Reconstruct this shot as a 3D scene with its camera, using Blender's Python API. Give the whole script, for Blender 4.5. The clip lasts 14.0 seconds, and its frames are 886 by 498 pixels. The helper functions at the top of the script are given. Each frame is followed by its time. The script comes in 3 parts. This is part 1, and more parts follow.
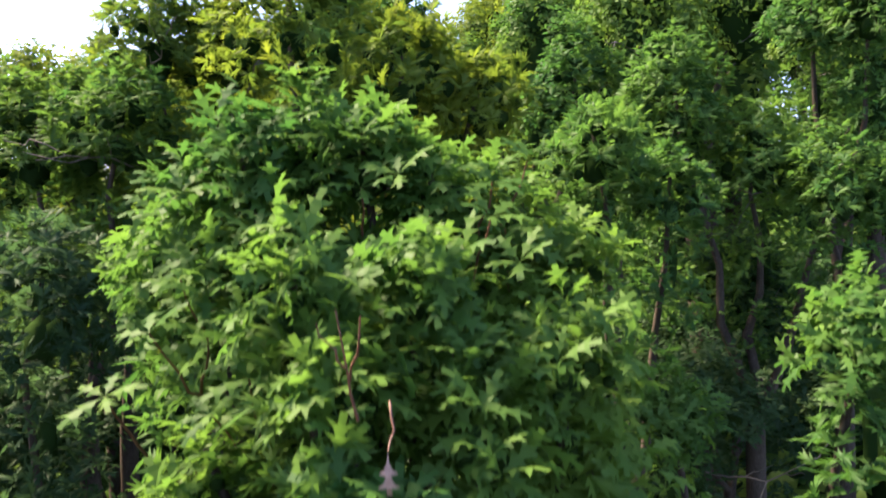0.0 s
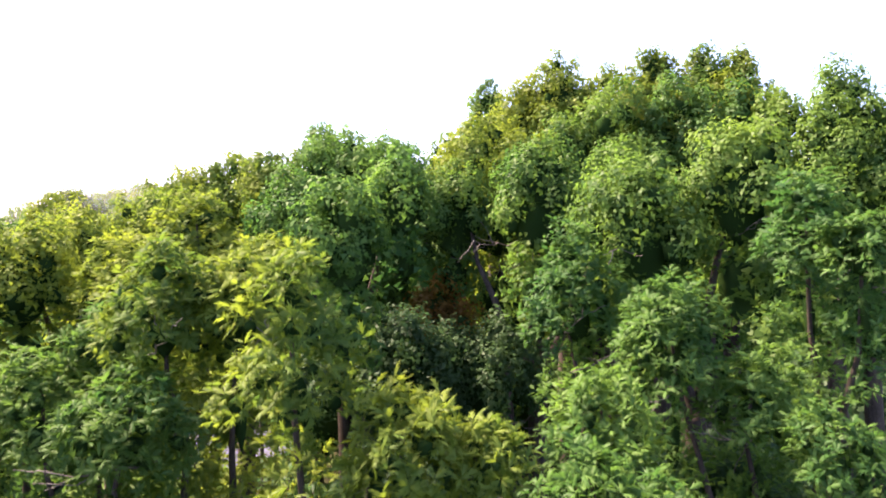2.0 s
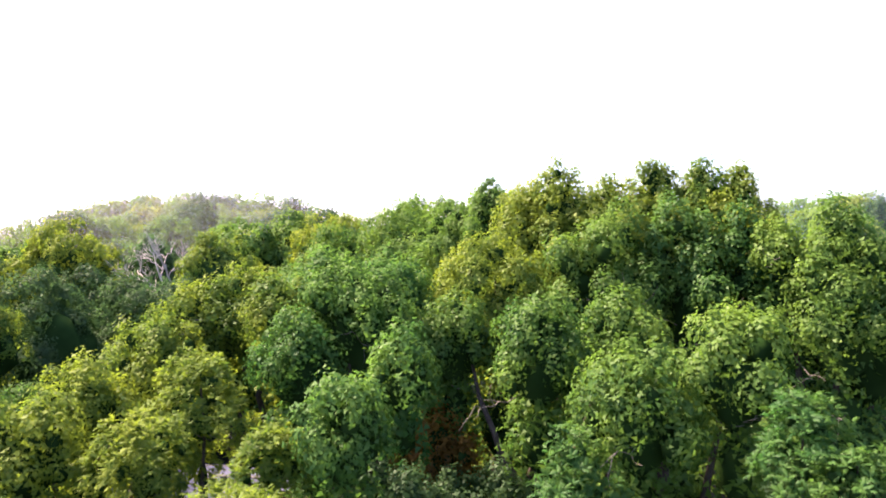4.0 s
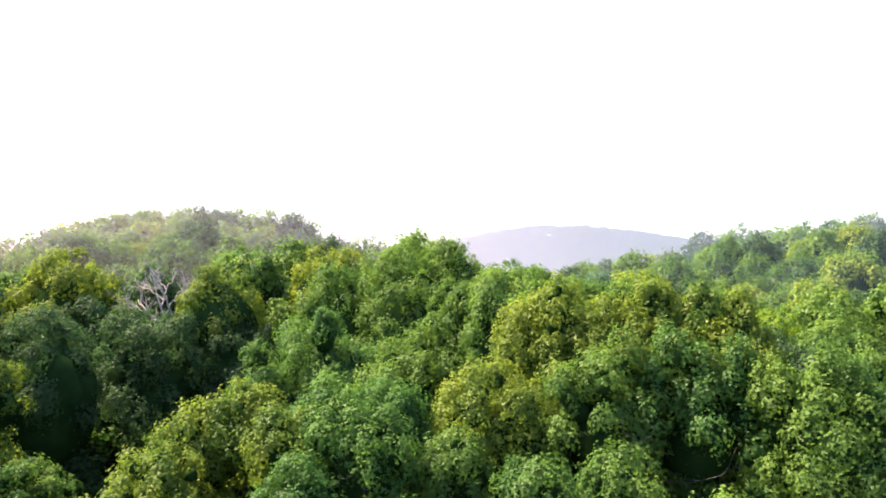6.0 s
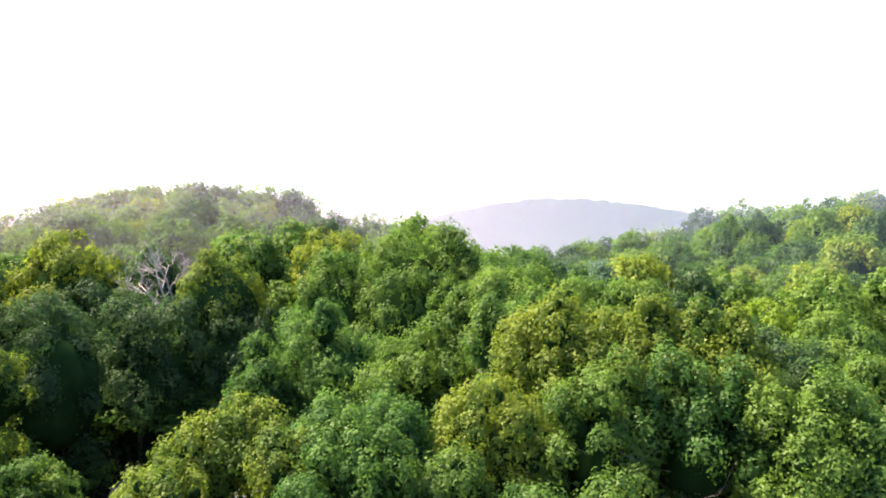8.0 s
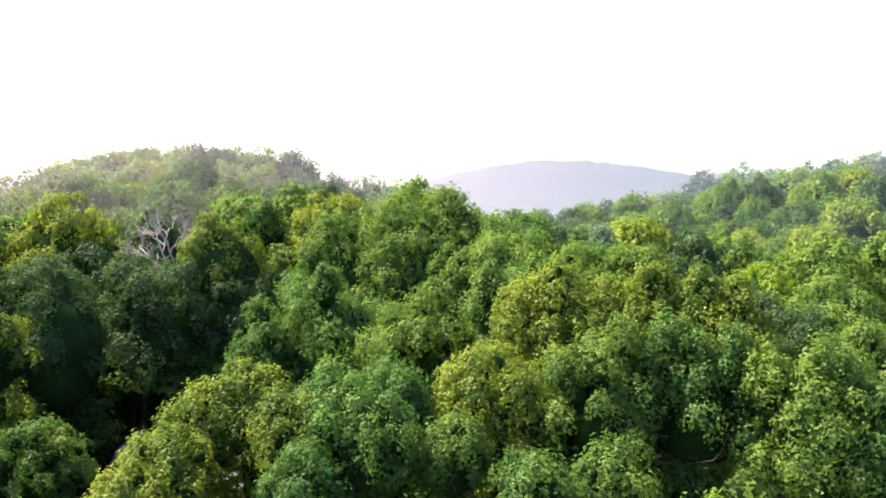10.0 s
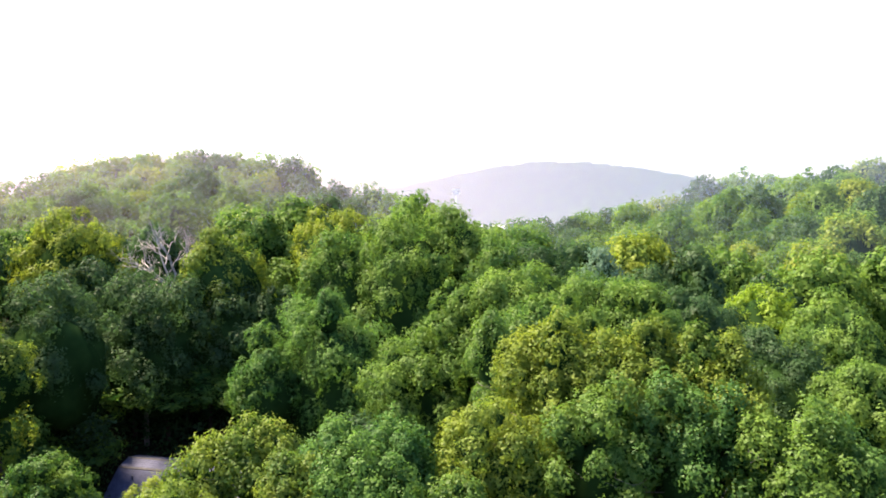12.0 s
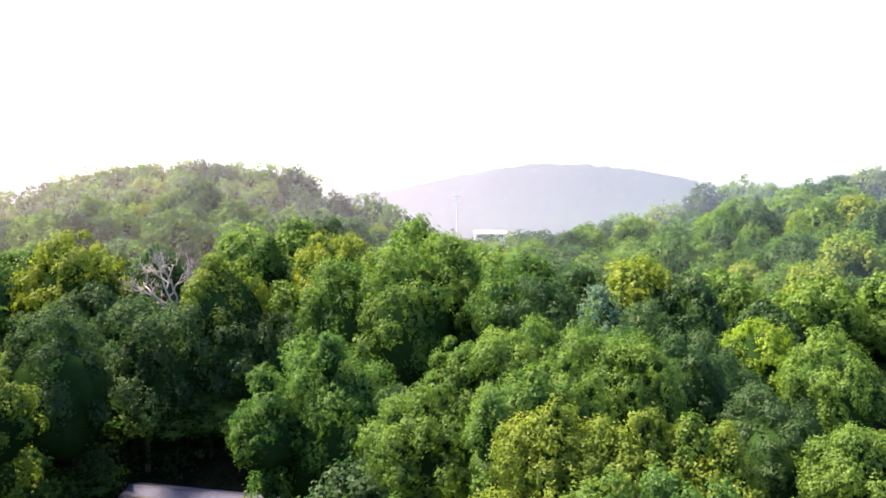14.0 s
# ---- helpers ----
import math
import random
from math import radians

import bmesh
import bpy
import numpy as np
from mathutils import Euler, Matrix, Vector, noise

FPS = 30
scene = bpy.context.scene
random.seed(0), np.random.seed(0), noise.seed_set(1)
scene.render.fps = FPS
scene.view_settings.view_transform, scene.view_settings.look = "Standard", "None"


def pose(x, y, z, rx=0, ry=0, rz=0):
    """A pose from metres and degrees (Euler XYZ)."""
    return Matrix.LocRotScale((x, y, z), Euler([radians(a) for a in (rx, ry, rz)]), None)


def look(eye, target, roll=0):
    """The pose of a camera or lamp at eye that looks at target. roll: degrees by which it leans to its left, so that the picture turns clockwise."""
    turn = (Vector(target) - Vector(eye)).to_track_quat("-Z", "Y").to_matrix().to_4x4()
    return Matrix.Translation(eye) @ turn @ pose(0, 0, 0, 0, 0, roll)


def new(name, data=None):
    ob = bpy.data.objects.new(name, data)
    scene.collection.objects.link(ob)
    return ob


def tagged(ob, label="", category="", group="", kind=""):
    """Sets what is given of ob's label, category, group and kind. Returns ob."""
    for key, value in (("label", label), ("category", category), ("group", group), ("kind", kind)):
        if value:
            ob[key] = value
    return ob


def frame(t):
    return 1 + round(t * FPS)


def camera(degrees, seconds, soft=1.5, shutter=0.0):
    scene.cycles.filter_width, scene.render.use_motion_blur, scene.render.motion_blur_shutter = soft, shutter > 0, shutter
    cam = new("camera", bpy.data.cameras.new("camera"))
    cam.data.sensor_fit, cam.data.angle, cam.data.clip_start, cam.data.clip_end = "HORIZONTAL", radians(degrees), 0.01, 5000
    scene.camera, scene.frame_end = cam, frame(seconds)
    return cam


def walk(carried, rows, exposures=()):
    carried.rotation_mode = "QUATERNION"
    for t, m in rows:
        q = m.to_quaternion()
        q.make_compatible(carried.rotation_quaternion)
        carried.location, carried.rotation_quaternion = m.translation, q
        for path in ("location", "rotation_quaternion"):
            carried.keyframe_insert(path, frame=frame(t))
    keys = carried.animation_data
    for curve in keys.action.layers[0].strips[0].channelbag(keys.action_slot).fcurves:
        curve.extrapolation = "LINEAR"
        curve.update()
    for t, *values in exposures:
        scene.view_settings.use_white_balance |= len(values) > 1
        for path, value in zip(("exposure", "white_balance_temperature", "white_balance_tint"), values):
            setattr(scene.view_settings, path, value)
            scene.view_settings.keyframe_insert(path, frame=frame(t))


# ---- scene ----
cam = camera(64.1, 14.0, soft=1.8, shutter=0.25)
METRES, EYE, TILT, LEAN, TURN = 17.0, 18.0, 0.0, 2.0, 0.0
ROWS = [
    (0.0, 0.0, 0.0, 0.0, 0.0, 0.0, -0.0),
    (0.5, -0.0001, -0.0019, 0.0496, -0.01, -0.07, -0.06),
    (1.0, 0.0002, -0.0043, 0.0987, -0.01, -0.05, -0.07),
    (1.5, 0.0006, -0.0062, 0.1491, 0.03, -0.09, -0.14),
    (2.0, -0.0002, -0.0087, 0.1996, -0.01, -0.11, -0.13),
    (2.5, -0.0005, -0.0107, 0.2491, 0.01, -0.1, -0.12),
    (3.0, -0.0015, -0.0131, 0.2995, 0.01, -0.12, -0.2),
    (3.5, -0.0019, -0.0155, 0.3497, 0.01, -0.13, -0.25),
    (6.0, -0.0086, -0.0326, 0.6061, 0.04, 0.44, -1.36),
    (6.5, -0.0094, -0.0351, 0.6528, 0.03, 0.45, -1.44),
    (7.0, -0.0102, -0.0366, 0.6809, 0.03, 0.46, -1.49),
    (7.5, -0.011, -0.0357, 0.6863, 0.02, 0.1, -1.53),
    (8.0, -0.012, -0.0337, 0.6857, 0.02, -1.82, -1.55),
    (8.5, -0.0125, -0.0308, 0.6834, 0.02, -3.94, -1.58),
    (11.0, -0.0162, -0.0376, 0.7351, 0.04, -4.97, -1.67),
    (11.5, -0.0183, -0.0456, 0.7681, 0.04, -4.93, -1.73),
    (12.0, -0.0202, -0.0526, 0.8046, 0.06, -4.9, -1.78),
    (12.5, -0.0223, -0.0569, 0.8476, 0.06, -4.88, -1.84),
    (13.0, -0.0242, -0.0601, 0.8959, 0.07, -4.88, -1.93),
    (13.5, -0.0252, -0.0611, 0.947, 0.08, -4.89, -1.98),
    (14.0, -0.0265, -0.063, 0.9837, 0.1, -4.9, -2.02),
]
walk(cam, [(t, pose(0, 0, EYE, TILT, LEAN, TURN) @ pose(METRES * x, METRES * y, METRES * z, 90 + pitch, roll, yaw)) for t, x, y, z, yaw, pitch, roll in ROWS],
     exposures=[(0.0, 2.6, 6350, 28), (1.5, 2.85, 6450, 38), (3.7, 2.68, 6400, 33), (6.0, 2.45, 6350, 24), (14.0, 2.4, 6350, 22)])

# ---- world, sun and exposure ----
SUN_TURN, SUN_UP = -64.0, 53.0          # degrees to the right of straight ahead, degrees above the horizon
world = bpy.data.worlds.new("sky")
scene.world = world
world.use_nodes = True
wn = world.node_tree.nodes
sky = wn.new("ShaderNodeTexSky")
sky.sky_type = "NISHITA"
sky.sun_disc = False
sky.sun_elevation = radians(SUN_UP)
sky.sun_rotation = radians(SUN_TURN)
sky.air_density, sky.dust_density, sky.ozone_density = 1.0, 1.2, 1.5
wn["Background"].inputs["Strength"].default_value = 0.10
world.node_tree.links.new(sky.outputs[0], wn["Background"].inputs["Color"])
sun = new("sun", bpy.data.lights.new("sun", "SUN"))
sun.data.energy, sun.data.angle, sun.data.color = 5.9, radians(13), (1.0, 0.83, 0.53)
ahead = Vector((math.sin(radians(SUN_TURN)) * math.cos(radians(SUN_UP)), math.cos(radians(SUN_TURN)) * math.cos(radians(SUN_UP)), math.sin(radians(SUN_UP))))
sun.matrix_world = look(ahead * 100, (0, 0, 0))

# ---- materials ----


def nodes_of(name):
    m = bpy.data.materials.new(name)
    m.use_nodes = True
    m.node_tree.nodes.clear()
    return m, m.node_tree.nodes, m.node_tree.links


def foliage(name, dark, light, through_share=0.43, gloss=0.006):
    """Leaves: matt and translucent, a little waxy; the hue varies from leaf to leaf, from clump to clump and from tree to tree."""
    m, n, l = nodes_of(name)
    geo, info = n.new("ShaderNodeNewGeometry"), n.new("ShaderNodeObjectInfo")
    tex = n.new("ShaderNodeTexNoise")
    tex.inputs["Scale"].default_value = 0.55
    pos = n.new("ShaderNodeTexCoord")
    l.new(pos.outputs["Object"], tex.inputs["Vector"])
    add = n.new("ShaderNodeMath")
    add.operation = "MULTIPLY_ADD"
    add.inputs[1].default_value = 0.15
    l.new(geo.outputs["Random Per Island"], add.inputs[0])
    l.new(tex.outputs["Fac"], add.inputs[2])
    sub = n.new("ShaderNodeMath")
    sub.operation = "MULTIPLY_ADD"
    sub.inputs[1].default_value = 0.2
    l.new(info.outputs["Random"], sub.inputs[0])
    l.new(add.outputs[0], sub.inputs[2])
    ramp = n.new("ShaderNodeValToRGB")
    ramp.color_ramp.elements[0].position, ramp.color_ramp.elements[0].color = 0.38, (*dark, 1)
    ramp.color_ramp.elements[1].position, ramp.color_ramp.elements[1].color = 0.90, (*light, 1)
    l.new(sub.outputs[0], ramp.inputs["Fac"])
    hue = n.new("ShaderNodeHueSaturation")
    hue.inputs["Saturation"].default_value, hue.inputs["Value"].default_value = 1.05, 1.5
    l.new(ramp.outputs["Color"], hue.inputs["Color"])
    dif, tra, glo = n.new("ShaderNodeBsdfDiffuse"), n.new("ShaderNodeBsdfTranslucent"), n.new("ShaderNodeBsdfGlossy")
    l.new(ramp.outputs["Color"], dif.inputs["Color"])
    l.new(hue.outputs["Color"], tra.inputs["Color"])
    glo.inputs["Roughness"].default_value = 0.5
    glo.inputs["Color"].default_value = (0.9, 0.95, 1.0, 1)
    mix, mix2, out = n.new("ShaderNodeMixShader"), n.new("ShaderNodeMixShader"), n.new("ShaderNodeOutputMaterial")
    mix.inputs[0].default_value, mix2.inputs[0].default_value = through_share, gloss
    l.new(dif.outputs[0], mix.inputs[1]), l.new(tra.outputs[0], mix.inputs[2])
    l.new(mix.outputs[0], mix2.inputs[1]), l.new(glo.outputs[0], mix2.inputs[2])
    l.new(mix2.outputs[0], out.inputs["Surface"])
    return m


def rough(name, dark, light, scale, bump=0.4, roughness=0.9, stretch=(1, 1, 1), shine=0.5):
    """Matt stuff with two scales of mottling and a fine relief."""
    m, n, l = nodes_of(name)
    pos, mapping = n.new("ShaderNodeTexCoord"), n.new("ShaderNodeMapping")
    mapping.inputs["Scale"].default_value = stretch
    l.new(pos.outputs["Object"], mapping.inputs["Vector"])
    big, fine = n.new("ShaderNodeTexNoise"), n.new("ShaderNodeTexNoise")
    big.inputs["Scale"].default_value, fine.inputs["Scale"].default_value = scale, scale * 9
    for t in (big, fine):
        t.inputs["Detail"].default_value = 5
        l.new(mapping.outputs[0], t.inputs["Vector"])
    avg = n.new("ShaderNodeMath")
    avg.operation = "MULTIPLY_ADD"
    avg.inputs[1].default_value = 0.5
    half = n.new("ShaderNodeMath")
    half.operation = "MULTIPLY"
    half.inputs[1].default_value = 0.5
    l.new(fine.outputs["Fac"], half.inputs[0])
    l.new(big.outputs["Fac"], avg.inputs[0])
    l.new(half.outputs[0], avg.inputs[2])
    ramp = n.new("ShaderNodeValToRGB")
    ramp.color_ramp.elements[0].position, ramp.color_ramp.elements[0].color = 0.35, (*dark, 1)
    ramp.color_ramp.elements[1].position, ramp.color_ramp.elements[1].color = 0.65, (*light, 1)
    l.new(avg.outputs[0], ramp.inputs["Fac"])
    bs, out, bu = n.new("ShaderNodeBsdfPrincipled"), n.new("ShaderNodeOutputMaterial"), n.new("ShaderNodeBump")
    bu.inputs["Strength"].default_value = bump
    l.new(avg.outputs[0], bu.inputs["Height"])
    l.new(bu.outputs[0], bs.inputs["Normal"])
    l.new(ramp.outputs["Color"], bs.inputs["Base Color"])
    bs.inputs["Roughness"].default_value, bs.inputs["Specular IOR Level"].default_value = roughness, shine
    l.new(bs.outputs[0], out.inputs["Surface"])
    return m


LEAF = {
    "y": foliage("oak_leaf_yellow_green", (0.028, 0.074, 0.014), (0.144, 0.188, 0.022)),
    "g": foliage("oak_leaf_green", (0.018, 0.062, 0.015), (0.094, 0.162, 0.026)),
    "b": foliage("oak_leaf_fresh_green", (0.014, 0.058, 0.016), (0.078, 0.152, 0.027)),
    "n": foliage("oak_leaf_bright_green", (0.018, 0.068, 0.016), (0.090, 0.168, 0.027)),
    # dark green, lowered further for the shade of the hollow
    "d": foliage("leaf_dark_green_and_shade", (0.012, 0.036, 0.014), (0.040, 0.080, 0.028)),
    "l": foliage("leaf_lime_green", (0.070, 0.135, 0.014), (0.180, 0.260, 0.022)),
    # orange glow of backlit inner leaves put into the colour
    "r": foliage("leaf_backlit_rust", (0.055, 0.034, 0.008), (0.15, 0.080, 0.012)),
    "p": foliage("pine_needle_grey_green", (0.045, 0.095, 0.060), (0.100, 0.165, 0.110)),
}
# shade in the gaps between leaves, put into a near-black green
CORE_SHADE = foliage("crown_gap_shade", (0.006, 0.018, 0.005), (0.022, 0.046, 0.012), 0.0, 0.0)
BARK = rough("oak_bark", (0.020, 0.016, 0.013), (0.070, 0.057, 0.047), 3.0, 0.8, stretch=(3, 3, 0.6), shine=0.1)
DEAD = rough("bleached_dead_wood", (0.20, 0.18, 0.18), (0.42, 0.39, 0.38), 3.0, 0.5, stretch=(3, 3, 0.6))
TWIG = rough("pale_weathered_branch", (0.05, 0.044, 0.040), (0.135, 0.118, 0.102), 5.0, 0.4, stretch=(3, 3, 0.8))
# floor set darker than soil itself, taking in shade under the trees
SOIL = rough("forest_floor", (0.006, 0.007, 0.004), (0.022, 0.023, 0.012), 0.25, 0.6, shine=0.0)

# ---- mesh helpers ----


def array_mesh(name, verts, faces, material, smooth=False):
    """A mesh from numpy arrays: verts (n, 3), faces (m, 3 or 4)."""
    me = bpy.data.meshes.new(name)
    k = faces.shape[1]
    me.vertices.add(len(verts)), me.loops.add(faces.size), me.polygons.add(len(faces))
    me.vertices.foreach_set("co", np.asarray(verts, np.float32).ravel())
    me.loops.foreach_set("vertex_index", faces.astype(np.int32).ravel())
    me.polygons.foreach_set("loop_start", np.arange(0, faces.size, k, dtype=np.int32))
    me.polygons.foreach_set("use_smooth", np.full(len(faces), smooth))
    me.update(calc_edges=True)
    me.materials.append(material)
    return me


def ground_z(x, y):
    """The height of the land: a hollow with the house, wooded rises round it and long ridges far off."""
    z = 0.0
    for cx, cy, sx, sy, h in ((-66, 205, 32, 34, 16.5), (-105, 215, 45, 50, 8.1), (-10, 78, 26, 26, 8.9), (-58, 110, 35, 40, 8.0), (6, 26, 16, 14, 6.0), (70, 140, 36, 40, 8.3),
                              (105, 185, 40, 40, 5.0), (150, 250, 55, 70, 14.0), (280, 460, 85, 100, 28.0), (150, 1320, 150, 150, 54.0), (370, 1340, 120, 150, 30.0), (35, 430, 110, 140, -15.0), (60, 800, 300, 220, -18.0), (-28, 60, 16, 16, -6.2),
                              (-50, 155, 22, 22, 2.3), (-1000, 1450, 160, 130, 45.0)):
        z = z + h * np.exp(-0.5 * (((x - cx) / sx) ** 2 + ((y - cy) / sy) ** 2))
    return z


# leaf patterns: along the midrib, across it, and out of its plane
LOBED = (np.array([(0, 0, 0), (.20, .04, .02), (.20, -.04, .02), (.36, .15, .02), (.36, -.15, .02), (.50, .08, .03), (.50, -.08, .03), (.66, .17, .01), (.66, -.17, .01),
                   (.78, .09, .01), (.78, -.09, .01), (1.02, .10, -.08), (1.02, -.10, -.08), (.48, .34, -.04), (.48, -.34, -.04), (.82, .40, -.07), (.82, -.40, -.07)]),
         np.array([(0, 2, 1), (1, 2, 4), (1, 4, 3), (3, 4, 6), (3, 6, 5), (5, 6, 8), (5, 8, 7), (7, 8, 10), (7, 10, 9), (9, 10, 12), (9, 12, 11),
                   (3, 5, 13), (4, 14, 6), (7, 9, 15), (8, 16, 10)]))
NOTCHED = (np.array([(0, 0, 0), (.40, .07, .02), (.40, -.07, .02), (.68, .06, 0), (.68, -.06, 0), (1, 0, -.1), (.62, .34, -.04), (.62, -.34, -.04), (.92, .26, -.07), (.92, -.26, -.07)]),
           np.array([(0, 2, 1), (1, 2, 4), (1, 4, 3), (3, 4, 5), (0, 1, 6), (0, 7, 2), (1, 3, 8), (2, 9, 4)]))
SLIP = (np.array([(0, .05, 0), (.75, .40, -.06), (1, -.32, -.1)]), np.array([(0, 2, 1)]))
TUFT = (np.array([(0, 0, 0), (.45, .45, -.05), (1, .1, -.12), (.55, -.45, -.02)]), np.array([(0, 2, 1), (0, 3, 2)]))


for pattern in (LOBED, NOTCHED):
    pattern[0][:, 1] *= 0.8


def unit(v):
    return v / np.maximum(np.linalg.norm(v, axis=-1, keepdims=True), 1e-9)


def ball(rng, n, low=-0.5):
    """n directions, none steeper down than low."""
    z = rng.uniform(low, 1, n)
    a = rng.uniform(0, 2 * math.pi, n)
    r = np.sqrt(1 - z * z)
    return np.stack((r * np.cos(a), r * np.sin(a), z), 1)


def whorls(rng, tip, out, size, pattern, whorl, calm):
    """Leaves in whorls round the twig tips, each twig pointing out and up."""
    n = len(tip)
    twig = unit(out * 0.75 + np.array((0, 0, 0.7)) + rng.normal(0, 0.35 * calm, (n, 3)))
    side = unit(np.cross(twig, rng.normal(0, 1, (n, 3))))
    back = np.cross(twig, side)
    pts, faces = pattern
    clouds = []
    for j in range(whorl):
        t = j * 2 * math.pi / whorl + rng.normal(0, 0.35, n)
        a = unit(np.cos(t)[:, None] * side + np.sin(t)[:, None] * back + twig * (0.4 + calm * rng.uniform(-0.5, 0.7, (n, 1))))
        up = unit(twig - a * np.sum(a * twig, 1, keepdims=True) + rng.normal(0, 0.22 * calm, (n, 3)))
        up = unit(up - a * np.sum(a * up, 1, keepdims=True))
        b = np.cross(up, a)
        sc = rng.uniform(0.7, 1.25, n)[:, None, None] * size
        at = tip - twig * (size * rng.uniform(-0.2, 0.5, (n, 1)))
        clouds.append(at[:, None] + sc * (pts[None, :, :1] * a[:, None] + pts[None, :, 1:2] * b[:, None] + pts[None, :, 2:] * up[:, None]))
    v = np.concatenate(clouds)
    f = faces[None] + (np.arange(len(v)) * len(pts))[:, None, None]
    return v.reshape(-1, 3), f.reshape(-1, faces.shape[1])


def shingled(rng, spot, out, size, pattern, stray=0.3):
    """Single leaves that lie along the outside of the foliage and droop a little."""
    n = len(spot)
    up = unit(out + rng.normal(0, stray, (n, 3)))
    a = np.cross(up, rng.normal(0, 1, (n, 3))) + np.array((0, 0, -0.35))
    a = unit(a - up * np.sum(a * up, 1, keepdims=True))
    b = np.cross(up, a)
    sc = rng.uniform(0.65, 1.3, n)[:, None, None] * size
    pts, faces = pattern
    v = spot[:, None] + sc * ((pts[None, :, :1] - 0.5) * a[:, None] + pts[None, :, 1:2] * b[:, None] + pts[None, :, 2:] * up[:, None])
    f = faces[None] + (np.arange(n) * len(pts))[:, None, None]
    return v.reshape(-1, 3), f.reshape(-1, faces.shape[1])


def puffs_of(rng, cx, cy, cz, r, h, n, low=-0.4, taper=0.0, uneven=0.12):
    """The clumps of a crown: centres over a dome, their sizes and the way each faces."""
    i = np.arange(n)
    z = 1 - (1 - low) * (i + 0.5) / n
    a = i * 2.39996 + rng.uniform(0, 6.28) + rng.normal(0, 0.2, n)
    q = np.sqrt(1 - z * z)
    d = unit(np.stack((q * np.cos(a), q * np.sin(a), z), 1) + rng.normal(0, 0.09, (n, 3)))
    size = r * math.sqrt(2 * (1 - low) / n) * rng.uniform(0.6, 1.12, n)
    wave = np.minimum(1.04, 1 + uneven * (np.sin(2 * a + rng.uniform(0, 6.28)) * 0.5 + rng.uniform(-1, 0.7, n)))
    reach = np.stack((r * wave, r * wave, h * wave), 1) - 0.85 * size[:, None]
    reach[:, :2] *= (1 - taper * np.clip(d[:, 2:], -0.4, 1))
    return np.array((cx, cy, cz)) + d * reach, size, unit(d * 0.8 + np.array((0, 0, 0.5)))


def tips_on(rng, puffs, cover, area, tall=1.0, stray=0.28):
    """Places on the outer side of the clumps, and the way out at each; some twigs stand out further."""
    c, size, face = puffs
    k = np.maximum(3, cover * 2 * math.pi * size * size / area).astype(int)
    i = np.repeat(np.arange(len(size)), k)
    e = unit(ball(rng, len(i), -1) + 0.7 * face[i])
    far = np.where(rng.uniform(0, 1, len(i)) < stray, rng.uniform(1.0, 1.36, len(i)), rng.uniform(0.7, 1.04, len(i)))
    return c[i] + e * (0.92, 0.92, tall) * (size[i] * far)[:, None], unit(e + face[i] * 0.15)


def sprigs(rng, puffs, cover, size, pattern, tall=1.0, many=6, spread=1.0, fan=0.35):
    """Leaves in small upright bunches over the clumps."""
    spot, out = tips_on(rng, puffs, cover, 0.31 * size * size * many, tall)
    i = np.repeat(np.arange(len(spot)), many)
    e = unit(ball(rng, len(i), -1) + 0.55 * out[i] + np.array((0, 0, 0.3)))
    at = spot[i] + e * (spread * size * rng.uniform(0.4, 1.3, len(i)) * rng.uniform(0.6, 1.3, len(spot))[i])[:, None] * (1, 1, 1.5)
    return shingled(rng, at, unit(e * fan + out[i] * (1.15 - fan)), size, pattern, 0.2)


def leaf_cloud(rng, lobes, size, pattern, cover, clump=0.29, low=-0.55, whorl=5, many=32, calm=1.0):
    """Leaves in whorls at the twig tips of clumps on lobes. lobes: rows of centre x, y, z, half width, half height."""
    spots, outs = [], []
    area = size * size * 0.34 * whorl
    for cx, cy, cz, r, h in lobes:
        n = max(5, int(many * (h / r) ** 0.7))
        d = ball(rng, n, low)
        d[0] = (0, 0, 1)
        c = np.array((cx, cy, cz)) + d * (r, r, h) * rng.uniform(0.62, 0.95, (n, 1))
        rc = r * clump * rng.uniform(0.7, 1.25, n)
        k = np.maximum(2, cover * 2 * math.pi * rc * rc / area).astype(int)
        i = np.repeat(np.arange(n), k)
        e = unit(ball(rng, len(i), -0.55) + 0.8 * d[i] + np.array((0, 0, 0.25)))
        spots.append(c[i] + e * (rc[i] * rng.uniform(0.62, 1.06, len(i)))[:, None])
        outs.append(e)
    return whorls(rng, np.concatenate(spots), np.concatenate(outs), size, pattern, whorl, calm)


def tube(points, radii, sides=7):
    """A tapered round limb through points."""
    p, r = np.array(points, float), np.array(radii, float)
    t = unit(np.gradient(p, axis=0))
    u = unit(np.cross(t, np.array((0.31, 0.95, 0.05))))
    w = np.cross(t, u)
    a = np.arange(sides) * 2 * math.pi / sides
    v = p[:, None] + r[:, None, None] * (np.cos(a)[None, :, None] * u[:, None] + np.sin(a)[None, :, None] * w[:, None])
    f = [(i * sides + j, i * sides + (j + 1) % sides, (i + 1) * sides + (j + 1) % sides, (i + 1) * sides + j) for i in range(len(p) - 1) for j in range(sides)]
    return v.reshape(-1, 3), np.array(f)


def limb_points(rng, a, b, n, sway):
    a, b = np.array(a, float), np.array(b, float)
    s = np.linspace(0, 1, n)[:, None]
    p = a + (b - a) * s
    p[1:-1] += rng.normal(0, sway, (n - 2, 3))
    p[:, 2] += np.sin(s[:, 0] * math.pi) * -0.06 * np.linalg.norm(b - a)
    return p


def child(name, me, parent, label=""):
    ob = new(name, me)
    ob.parent = parent
    return tagged(ob, label=label)


